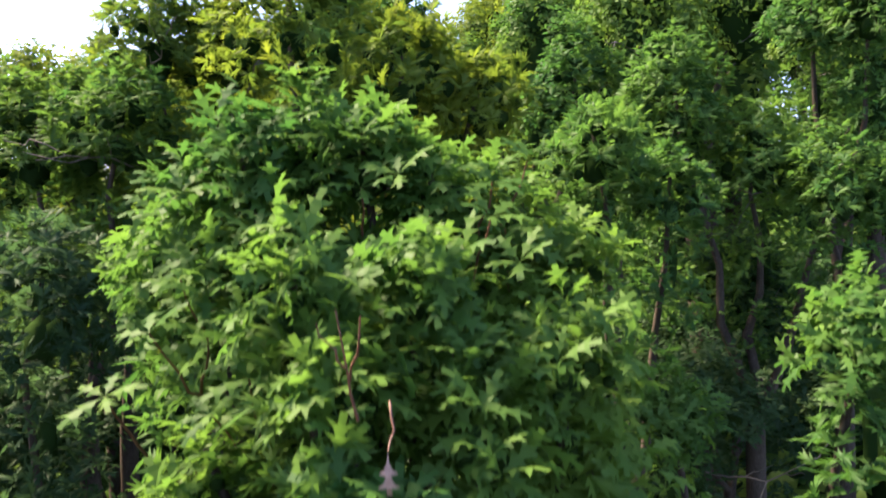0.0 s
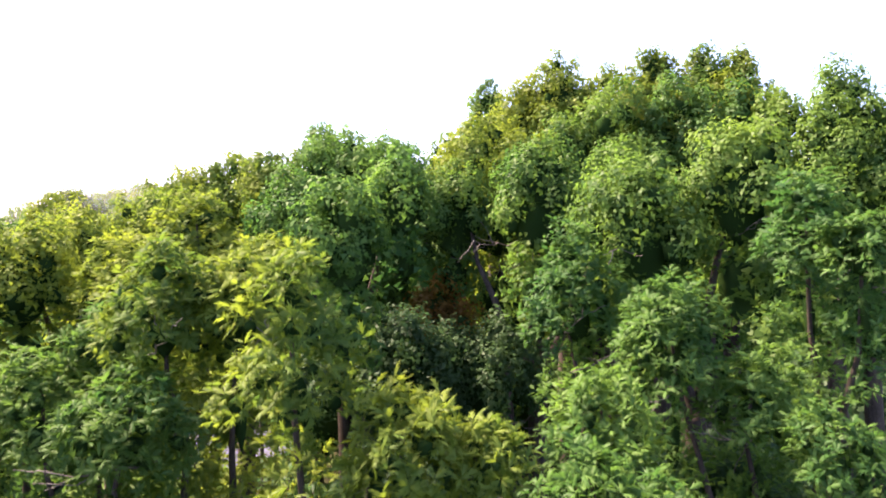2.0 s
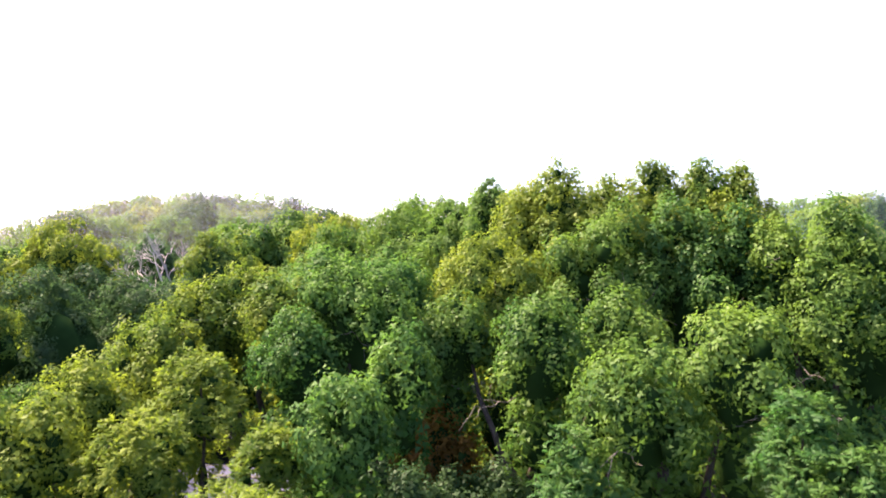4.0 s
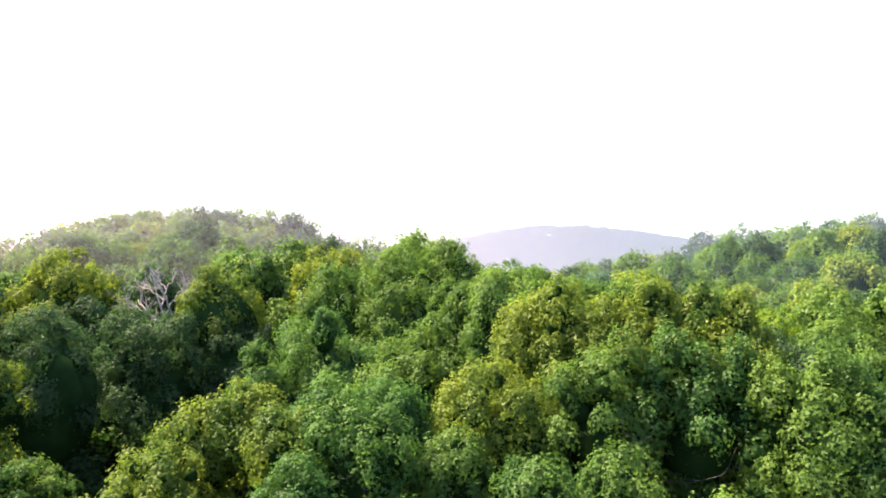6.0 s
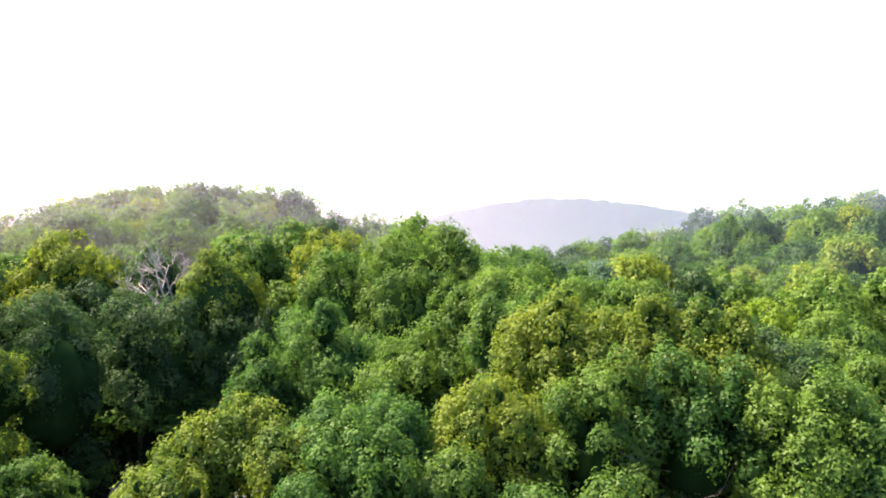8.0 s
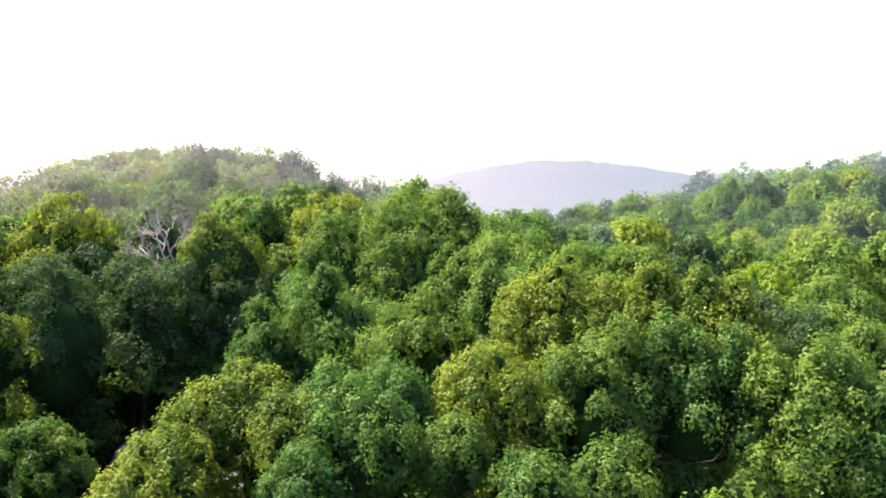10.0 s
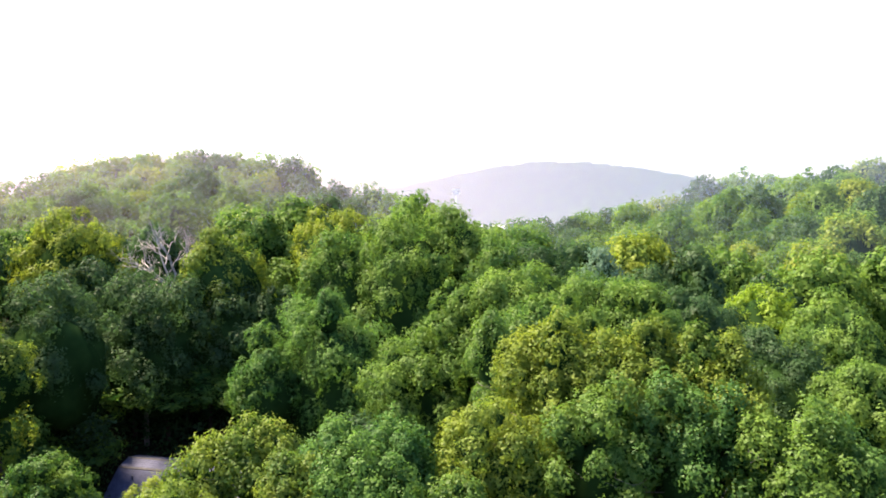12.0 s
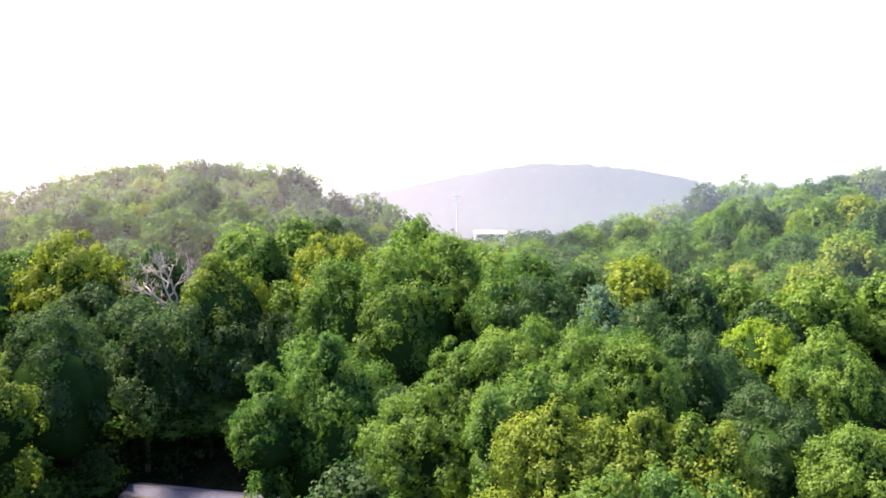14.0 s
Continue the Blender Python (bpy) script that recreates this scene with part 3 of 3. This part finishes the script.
def part(name, bm, material, parent, label=""):
    me = bpy.data.meshes.new(name)
    bm.to_mesh(me), bm.free()
    me.materials.append(material)
    return child(name, me, parent, label)


def build_house():
    house = tagged(new("house"), label="house with a grey shingled gambrel roof among trees", category="house")
    house.location, house.rotation_euler = (-24.2, 65.4, 0.0), (0, 0, radians(-12.4))
    part("wall", prism(((-4.2, -0.8), (4.2, -0.8), (4.2, 2.3), (1.5, 4.6), (0, 5.0), (-1.5, 4.6), (-4.2, 2.3)), -6.6, 11.1), SIDING, house)
    slopes = (((-1.5, 4.9), (-4.7, 2.15)), ((0.0, 5.3), (-1.5, 4.9)), ((0.0, 5.3), (1.5, 4.9)), ((1.5, 4.9), (4.7, 2.15)))
    for top, low in slopes:
        run = math.hypot(low[0] - top[0], low[1] - top[1])
        d = ((low[0] - top[0]) / run, (low[1] - top[1]) / run)
        out = (-d[1], d[0]) if d[0] < 0 else (d[1], -d[0])
        out = (out[0] * (1 if out[1] > 0 else -1), abs(out[1]))
        plane = part("roof", prism((top, low, (low[0] + out[0] * 0.1, low[1] + out[1] * 0.1), (top[0] + out[0] * 0.1, top[1] + out[1] * 0.1)), -7.0, 11.5), SHINGLE, house)
        courses = int(run / 0.28)
        for i in range(courses):
            a, b = run * i / courses, run * (i + 1) / courses + 0.02
            lift0, lift1 = 0.104, 0.124
            quad = [(top[0] + d[0] * q + out[0] * k, top[1] + d[1] * q + out[1] * k) for q, k in ((a, lift0), (b, lift1), (b, lift1 - 0.018), (a, lift0 - 0.012))]
            part("shingle_course", prism(quad, -7.02, 11.52), SHINGLE, plane)
    # shadow line along the gambrel break, built as a dark strip
    part("break_shadow", prism(((-1.62, 4.94), (-1.42, 5.05), (-1.42, 5.09), (-1.64, 4.99)), -7.03, 11.53), TRIM_AND_SHADOW, house, "dark strip that stands for the shadow at the roof break")
    part("ridge_cap", prism(((-0.16, 5.39), (0, 5.44), (0.16, 5.39), (0, 5.47)), -7.04, 11.54), TRIM_AND_SHADOW, house)
    part("fascia", box(-7.0, 11.5, -4.72, -4.66, 1.98, 2.2), WHITE, house)
    for x in (-4.6, -1.2, 3.4, 6.6, 9.4):
        w = part("window", box(x - 0.5, x + 0.5, -4.24, -4.19, 0.6, 1.8), WHITE, house)
        part("pane", box(x - 0.42, x + 0.42, -4.25, -4.235, 0.68, 1.72), GLASS, w)
    for x in (-4.9, -2.3):
        bm = bmesh.new()
        bmesh.ops.create_cone(bm, segments=12, radius1=0.07, radius2=0.06, depth=0.5, cap_ends=True, matrix=Matrix.Translation((x, -2.4, 4.4)))
        part("vent_pipe", bm, TRIM_AND_SHADOW, house, "short black vent pipe")


build_house()


def rod(a, b, r0, r1, sides=8):
    v, f = tube([a, tuple((p + q) / 2 for p, q in zip(a, b)), b], (r0, (r0 + r1) / 2, r1), sides)
    return v, f


def build_utility_pole():
    x, y = -14.1, 53.0
    z = float(ground_z(x, y))
    pole = tagged(new("utility_pole"), label="wooden utility pole with a blue-grey transformer among leaves", category="pole")
    pole.location = (x, y, z)
    top = 17.9 - z
    child("post", array_mesh("post", *rod((0, 0.5, -1), (0, 0.5, top + 0.2), 0.17, 0.11), POLE_WOOD, True), pole)
    bm = bmesh.new()
    bmesh.ops.create_cone(bm, segments=16, radius1=0.38, radius2=0.38, depth=1.0, cap_ends=True, matrix=Matrix.Translation((0.02, 0, top - 0.35)))
    bmesh.ops.bevel(bm, geom=[e for e in bm.edges if abs(e.verts[0].co.z - e.verts[1].co.z) < 0.01], offset=0.05, segments=2, affect="EDGES")
    can = part("transformer", bm, BLUE_GREY, pole, "blue-grey enamelled steel can")
    part("bracket", box(-0.06, 0.06, 0.3, 0.5, top - 0.6, top - 0.5), METAL, can)
    part("lid", box(-0.2, 0.2, -0.2, 0.2, top + 0.15, top + 0.22, 0.02), BLUE_GREY, can)


build_utility_pole()


def build_dead_tree():
    """A bare bleached crown of forking boughs."""
    rng = np.random.default_rng(41)
    x, y = -32.6, 85.0
    z = float(ground_z(x, y))
    root = tagged(new("dead_tree"), label="bare dead tree with bleached grey forking boughs", category="tree")
    root.location = (x, y, z)
    top = 19.8 - z
    child("trunk", array_mesh("trunk", *tube(limb_points(rng, (0.8, 0, -1), (0, 0, top), 8, 0.06), np.linspace(0.36, 0.24, 8), 9), DEAD, True), root)

    def fork(a, d, length, r, depth, vs, fs):
        b = a + d * length
        v, f = tube(limb_points(rng, a, b, 5, length * 0.045), np.linspace(r, r * 0.55, 5), 5)
        fs.append(f + sum(len(q) for q in vs)), vs.append(v)
        if depth:
            for _ in range(3 if depth > 1 else 4):
                e = unit(d + rng.normal(0, 0.48, 3) + np.array((0, 0, 0.12)))
                fork(a + (b - a) * rng.uniform(0.5, 1.0), e, length * rng.uniform(0.5, 0.72), r * 0.5, depth - 1, vs, fs)

    for d, length in (((-0.75, -0.2, 0.66), 4.2), ((-0.45, 0.1, 0.9), 4.4), ((-0.1, -0.2, 1.0), 4.4), ((0.35, 0.1, 0.9), 3.8), ((-0.9, 0.2, 0.35), 3.2)):
        vs, fs = [], []
        fork(np.array((0, 0, top - 0.3)), unit(np.array(d)), length, 0.17, 4, vs, fs)
        child("bough", array_mesh("bough", np.concatenate(vs), np.concatenate(fs), DEAD, True), root)


build_dead_tree()


def build_floodlight_mast():
    x, y = 7.4, 420.0
    z = float(ground_z(x, y))
    mast = tagged(new("floodlight_mast"), label="tall pale steel sports floodlight mast in the valley", category="floodlight")
    mast.location = (x, y, z)
    top = 31.0 - z
    child("shaft", array_mesh("shaft", *rod((0, 0, -1), (0, 0, top), 0.42, 0.24, 10), WHITE, True), mast)
    for k, h in enumerate((top - 0.5, top - 2.6)):
        bar = part("crossarm", box(-2.4, 2.4, -0.12, 0.12, h - 0.12, h + 0.12), WHITE, mast)
        for x in (-2.0, -0.7, 0.7, 2.0):
            part("lamp_head", box(x - 0.45, x + 0.45, -0.6, 0.1, h + 0.1, h + 0.95, 0.08), WHITE, bar)
    child("stay", array_mesh("stay", *rod((0, 0, top * 0.5), (0, 0, top * 0.5 + 1.2), 0.5, 0.5, 10), METAL, True), mast)


build_floodlight_mast()


def build_sports_hall():
    """The long pale hall beside the mast."""
    hall = tagged(new("sports_hall"), label="low white metal-clad hall in the hazy valley", category="building")
    z = float(ground_z(29, 440))
    hall.location = (29.0, 440.0, z)
    top = 8.2 - z
    part("wall", box(-9.5, 9.5, 0, 16, -2, top - 1.6), METAL, hall)
    part("roof", prism(((-0.8, top - 1.6), (8, top), (16.8, top - 1.6), (16.8, top - 1.9), (-0.8, top - 1.9)), -10.2, 10.2), METAL, hall)
    for x in (-6.5, 0.0, 6.5):
        w = part("window", box(x - 1.8, x + 1.8, -0.06, 0.02, top - 4.2, top - 2.6), METAL, hall)
        part("pane", box(x - 1.7, x + 1.7, -0.08, -0.05, top - 4.1, top - 2.7), GLASS, w)


build_sports_hall()

# ---- the wooded slopes ----


def far_tree_kinds(leaf):
    """Trees further off, each a trunk mesh and a foliage mesh of a tree 20 m high."""
    rng = np.random.default_rng(77)
    made = []
    for tint in "gdgggyd":
        puffs = puffs_of(rng, 0, 0, 13.2, 4.9, 5.6, 28, -0.55, rng.choice((0.0, 0.15, 0.3)), 0.2)
        v, f = sprigs(rng, puffs, 0.9, leaf, SLIP, 1.0, 4)
        crown = array_mesh("foliage", v, f, LEAF[tint])
        # core coloured dark in place of shade inside the crown
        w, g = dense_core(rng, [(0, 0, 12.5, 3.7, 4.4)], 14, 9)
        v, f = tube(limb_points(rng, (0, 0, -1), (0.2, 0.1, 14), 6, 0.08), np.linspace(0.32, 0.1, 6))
        made.append((tint, array_mesh("trunk", v, f, BARK, True), crown, array_mesh("inner_foliage", w, g, CORE_SHADE, True)))
    return made


FAR_KINDS, FARTHER_KINDS = far_tree_kinds(0.56), far_tree_kinds(0.88)


def far_tree(x, y, height, spread, kind, turn, group):
    tint, trunk, crown, inside = (FAR_KINDS if y < 165 else FARTHER_KINDS)[kind]
    name, label = KINDS[tint]
    root = tagged(new(name), label=label, category="tree", group=group)
    root.location, root.rotation_euler = (x, y, float(ground_z(x, y))), (0, 0, turn)
    root.scale = (spread, spread, height / 18.8)
    child("trunk", trunk, root)
    child("inner_foliage", inside, child("foliage", crown, root))


def plant(rows_y, step, heights, spreads, clear, most, group, margin=8.0, seed=5):
    rng = np.random.default_rng(seed)
    taken = [(o.location.x, o.location.y) for o in scene.objects if o.get("category") == "tree"]
    n = 0
    for gy in np.arange(*rows_y):
        for gx in np.arange(-0.68 * gy - margin, 0.68 * gy + margin, step):
            x, y = gx + rng.uniform(-0.35, 0.35) * step, gy + rng.uniform(-0.35, 0.35) * step
            kind = int(rng.choice([0, 1, 6, 4, 5, 0, 2])) if x > 0.25 * y else int(rng.choice([0, 1, 2, 4, 5, 6, 1]))
            h, s, t = rng.uniform(*heights), rng.uniform(*spreads), rng.uniform(0, 6.28)
            near_house = 24 < y < 67 and -0.56 * y - 3 < x < -0.18 * y + 1
            if near_house or n >= most or min((x - a) ** 2 + (y - b) ** 2 for a, b in taken) < clear * clear:
                continue
            far_tree(x, y, h, s, kind, t, group)
            n += 1


def far_tree_to(x, y, top, spread, kind, turn):
    far_tree(x, y, top - float(ground_z(x, y)) + 1.4, spread, kind, turn, "trees of the wooded slopes")


# the wood continued out of view by added trees that shade the hollow
for k, (x, y, top) in enumerate(((-47, 62, 29), (-52, 71, 32), (-44, 50, 27), (-54, 56, 30), (-38, 40, 25), (-60, 80, 33), (-58, 74, 27), (-30, 26, 24), (-22, 14, 23), (-14, 5, 20))):
    far_tree_to(x, y, top, 1.15, k % 3, k * 1.3)
# more unseen trees, added to keep sun off the understorey
for k, (x, y, top) in enumerate(((-9.4, 9.0, 20.3), (-10.9, 12.6, 21.2), (-7.8, 4.6, 19.0), (-14.5, 9.0, 22.0), (-15.0, 16.0, 22.0))):
    far_tree_to(x, y, top, 0.5, (1, 0, 6)[k % 3], k * 1.9)
# low trees added to hide pale ground, so the hollow round the house stays dark
for k, (x, y, top) in enumerate(((-37, 70, 11), (-33, 73, 13), (-29, 72, 11), (-25, 73, 12), (-21, 72, 11), (-17, 70, 12), (-35, 64, 8), (-37, 58, 10), (-34, 51, 7), (-31, 77, 15), (-23, 78, 15), (-39, 75, 14), (-14, 66, 12), (-30, 46, 6))):
    far_tree_to(x, y, top, 0.85, 2, k * 1.7)
# those that make the skyline and the sunny slope
far_tree_to(-60, 206, 40.2, 1.23, 3, 0.9)
far_tree_to(-43, 206, 38.9, 1.23, 6, 1.8)
far_tree_to(-97, 198, 37.8, 1.38, 2, 2.7)
far_tree_to(-88, 199, 39.4, 1.39, 5, 3.6)
far_tree_to(-70, 205, 40.9, 1.23, 1, 4.5)
far_tree_to(-53, 206, 40.2, 1.23, 4, 5.4)
far_tree_to(-117, 190, 31.9, 1.52, 0, 0.1)
far_tree_to(-73, 200, 40.4, 1.40, 3, 1.0)
far_tree_to(-82, 198, 39.5, 1.38, 6, 1.9)
far_tree_to(-92, 197, 38.7, 1.57, 2, 2.8)
far_tree_to(-102, 198, 37.2, 1.38, 5, 3.7)
far_tree_to(-108, 194, 34.0, 1.36, 1, 4.6)
far_tree_to(-41, 209, 37.3, 1.25, 4, 5.5)
far_tree_to(-54, 200, 38.2, 1.20, 0, 0.2)
far_tree_to(-12, 170, 28.2, 1.02, 3, 1.1)
far_tree_to(-54, 155, 35.2, 1.39, 6, 2.0)
far_tree_to(-71, 160, 33.3, 1.28, 2, 2.9)
far_tree_to(180, 300, 42.3, 1.80, 5, 3.8)
far_tree_to(144, 260, 37.2, 1.56, 1, 4.7)
far_tree_to(121, 240, 35.5, 1.44, 4, 5.6)
far_tree_to(83, 168, 32.3, 1.34, 0, 0.3)
far_tree_to(103, 180, 33.1, 1.62, 3, 1.2)
far_tree_to(60, 290, 18.2, 1.74, 6, 2.1)
far_tree_to(75, 295, 22.0, 2.06, 2, 3.0)
far_tree_to(95, 300, 26.6, 2.10, 5, 3.9)
far_tree_to(114, 310, 34.5, 1.86, 1, 4.8)
far_tree_to(130, 315, 37.7, 1.89, 4, 5.7)
far_tree_to(136, 300, 35.2, 1.80, 0, 0.4)
far_tree_to(70, 240, 22.0, 1.92, 3, 1.3)
far_tree_to(83, 230, 25.3, 2.07, 6, 2.2)
far_tree_to(97, 230, 29.6, 1.84, 2, 3.1)


plant((86, 262, 8.8), 8.8, (16.5, 23), (0.88, 1.15), 6.0, 290, "trees of the wooded slopes")
plant((5, 86, 6.0), 6.0, (9.5, 13.5), (0.6, 0.85), 3.0, 80, "lower trees of the wood", 14.0, 6)


def far_woods():
    """The unbroken woods past the near slopes, out to the far ridge."""
    rng = np.random.default_rng(9)
    for near, far, step, size in ((262, 420, 12, 2.0), (420, 700, 17, 3.2), (700, 1500, 21, 0)):
        rows = []
        for gy in np.arange(near, far, step * 1.2):
            for gx in np.arange(-0.7 * gy if near > 600 else -0.15 * gy, 0.68 * gy, step):
                x, y = gx + rng.uniform(-.4, .4) * step, gy + rng.uniform(-.4, .4) * step
                if 405 < y < 462 and -12 < x < 50:
                    continue
                z = float(ground_z(x, y)) + rng.uniform(12, 17)
                rows.append((x, y, z, step * rng.uniform(0.5, 0.68), rng.uniform(4.0, 6.0)))
        if size:
            sets = [puffs_of(rng, x, y, z, r, h, 8, -0.2, 0.0, 0.25) for x, y, z, r, h in rows]
            puffs = [np.concatenate([p[k] for p in sets]) for k in range(3)]
            leaves = shingled(rng, *tips_on(rng, puffs, 0.45, 0.31 * size * size), size, SLIP)
            # dark lumps painted as the shade under the far leaves
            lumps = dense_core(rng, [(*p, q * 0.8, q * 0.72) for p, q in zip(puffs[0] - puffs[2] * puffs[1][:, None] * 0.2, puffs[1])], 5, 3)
            tagged(new("far_woods", array_mesh("far_woods", *lumps, CORE_SHADE, True)), label="dark lumps that stand for shade inside the distant woodland", category="woodland", kind="stuff")
            v, f = leaves
        else:
            v, f = dense_core(rng, rows, 8, 6)
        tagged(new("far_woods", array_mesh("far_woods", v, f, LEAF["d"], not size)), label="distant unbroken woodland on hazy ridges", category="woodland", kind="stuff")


far_woods()


def undergrowth():
    """Bushes and saplings that close the floor of the wood."""
    rng = np.random.default_rng(23)
    rows = []
    for gy in np.concatenate((np.arange(3.5, 100, 4.0), np.arange(100, 200, 7.0))):
        for gx in np.arange(-0.66 * gy - 6, 0.66 * gy + 6, 4.0 + gy * 0.025):
            x, y = gx + rng.uniform(-1.5, 1.5), gy + rng.uniform(-1.5, 1.5)
            if -34 < x < -14 and 58 < y < 71:
                continue
            h = rng.uniform(1.0, 2.4)
            rows.append((x, y, float(ground_z(x, y)) + h * 0.8, rng.uniform(1.7, 2.6), h))
    v, f = leaf_cloud(rng, rows, 0.6, TUFT, 0.3, 0.5, -0.2, 3, 6, 0.8)
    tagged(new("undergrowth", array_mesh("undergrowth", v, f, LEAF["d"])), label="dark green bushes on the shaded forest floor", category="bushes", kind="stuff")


undergrowth()


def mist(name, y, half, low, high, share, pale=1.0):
    """Distance haze imitated by a flat sheet that scatters a share of the light."""
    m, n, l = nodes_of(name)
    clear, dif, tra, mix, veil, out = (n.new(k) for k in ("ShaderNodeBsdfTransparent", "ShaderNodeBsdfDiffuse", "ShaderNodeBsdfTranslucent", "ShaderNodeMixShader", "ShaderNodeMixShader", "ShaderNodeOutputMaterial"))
    # warm glow of the sun's side painted into the sheet's colour
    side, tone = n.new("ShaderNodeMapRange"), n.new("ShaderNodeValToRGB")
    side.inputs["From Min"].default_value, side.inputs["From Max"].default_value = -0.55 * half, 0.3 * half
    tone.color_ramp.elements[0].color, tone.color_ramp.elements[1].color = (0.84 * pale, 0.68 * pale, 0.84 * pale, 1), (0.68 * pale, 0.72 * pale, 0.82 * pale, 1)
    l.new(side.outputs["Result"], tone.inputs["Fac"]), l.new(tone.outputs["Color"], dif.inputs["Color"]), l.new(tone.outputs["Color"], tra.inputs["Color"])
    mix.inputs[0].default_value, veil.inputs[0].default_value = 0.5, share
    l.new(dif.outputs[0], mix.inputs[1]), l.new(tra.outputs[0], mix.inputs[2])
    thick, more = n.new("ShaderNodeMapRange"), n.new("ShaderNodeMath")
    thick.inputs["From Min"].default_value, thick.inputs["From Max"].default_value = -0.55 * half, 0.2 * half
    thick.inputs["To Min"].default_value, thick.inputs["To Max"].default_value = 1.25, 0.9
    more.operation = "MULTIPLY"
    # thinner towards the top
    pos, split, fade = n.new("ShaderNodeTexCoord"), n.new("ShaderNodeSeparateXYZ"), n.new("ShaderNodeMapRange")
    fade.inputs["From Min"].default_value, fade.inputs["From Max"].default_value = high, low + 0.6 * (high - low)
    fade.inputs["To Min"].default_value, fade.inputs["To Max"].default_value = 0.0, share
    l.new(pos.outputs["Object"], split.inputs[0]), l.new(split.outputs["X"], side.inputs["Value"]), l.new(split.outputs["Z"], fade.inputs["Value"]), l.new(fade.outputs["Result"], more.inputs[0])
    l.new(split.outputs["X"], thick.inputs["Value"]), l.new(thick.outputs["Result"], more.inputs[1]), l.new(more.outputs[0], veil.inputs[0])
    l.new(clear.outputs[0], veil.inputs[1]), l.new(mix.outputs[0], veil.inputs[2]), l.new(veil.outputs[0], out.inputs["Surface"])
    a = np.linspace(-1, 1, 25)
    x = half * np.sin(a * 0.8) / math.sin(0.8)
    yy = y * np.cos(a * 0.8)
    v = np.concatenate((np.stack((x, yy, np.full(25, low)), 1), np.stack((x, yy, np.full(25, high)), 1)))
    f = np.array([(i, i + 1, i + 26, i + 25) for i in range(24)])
    ob = tagged(new("haze_sheet", array_mesh(name, v, f, m, True)), label="flat pale sheet standing in for distance haze", category="mist", kind="structure")
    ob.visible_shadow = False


mist("haze_low", 100, 100, -20, 70, 0.05)
mist("haze_mid", 165, 165, -20, 80, 0.06)
mist("haze_near", 285, 285, -30, 90, 0.13)
mist("haze_far", 505, 505, -40, 110, 0.48, 0.92)
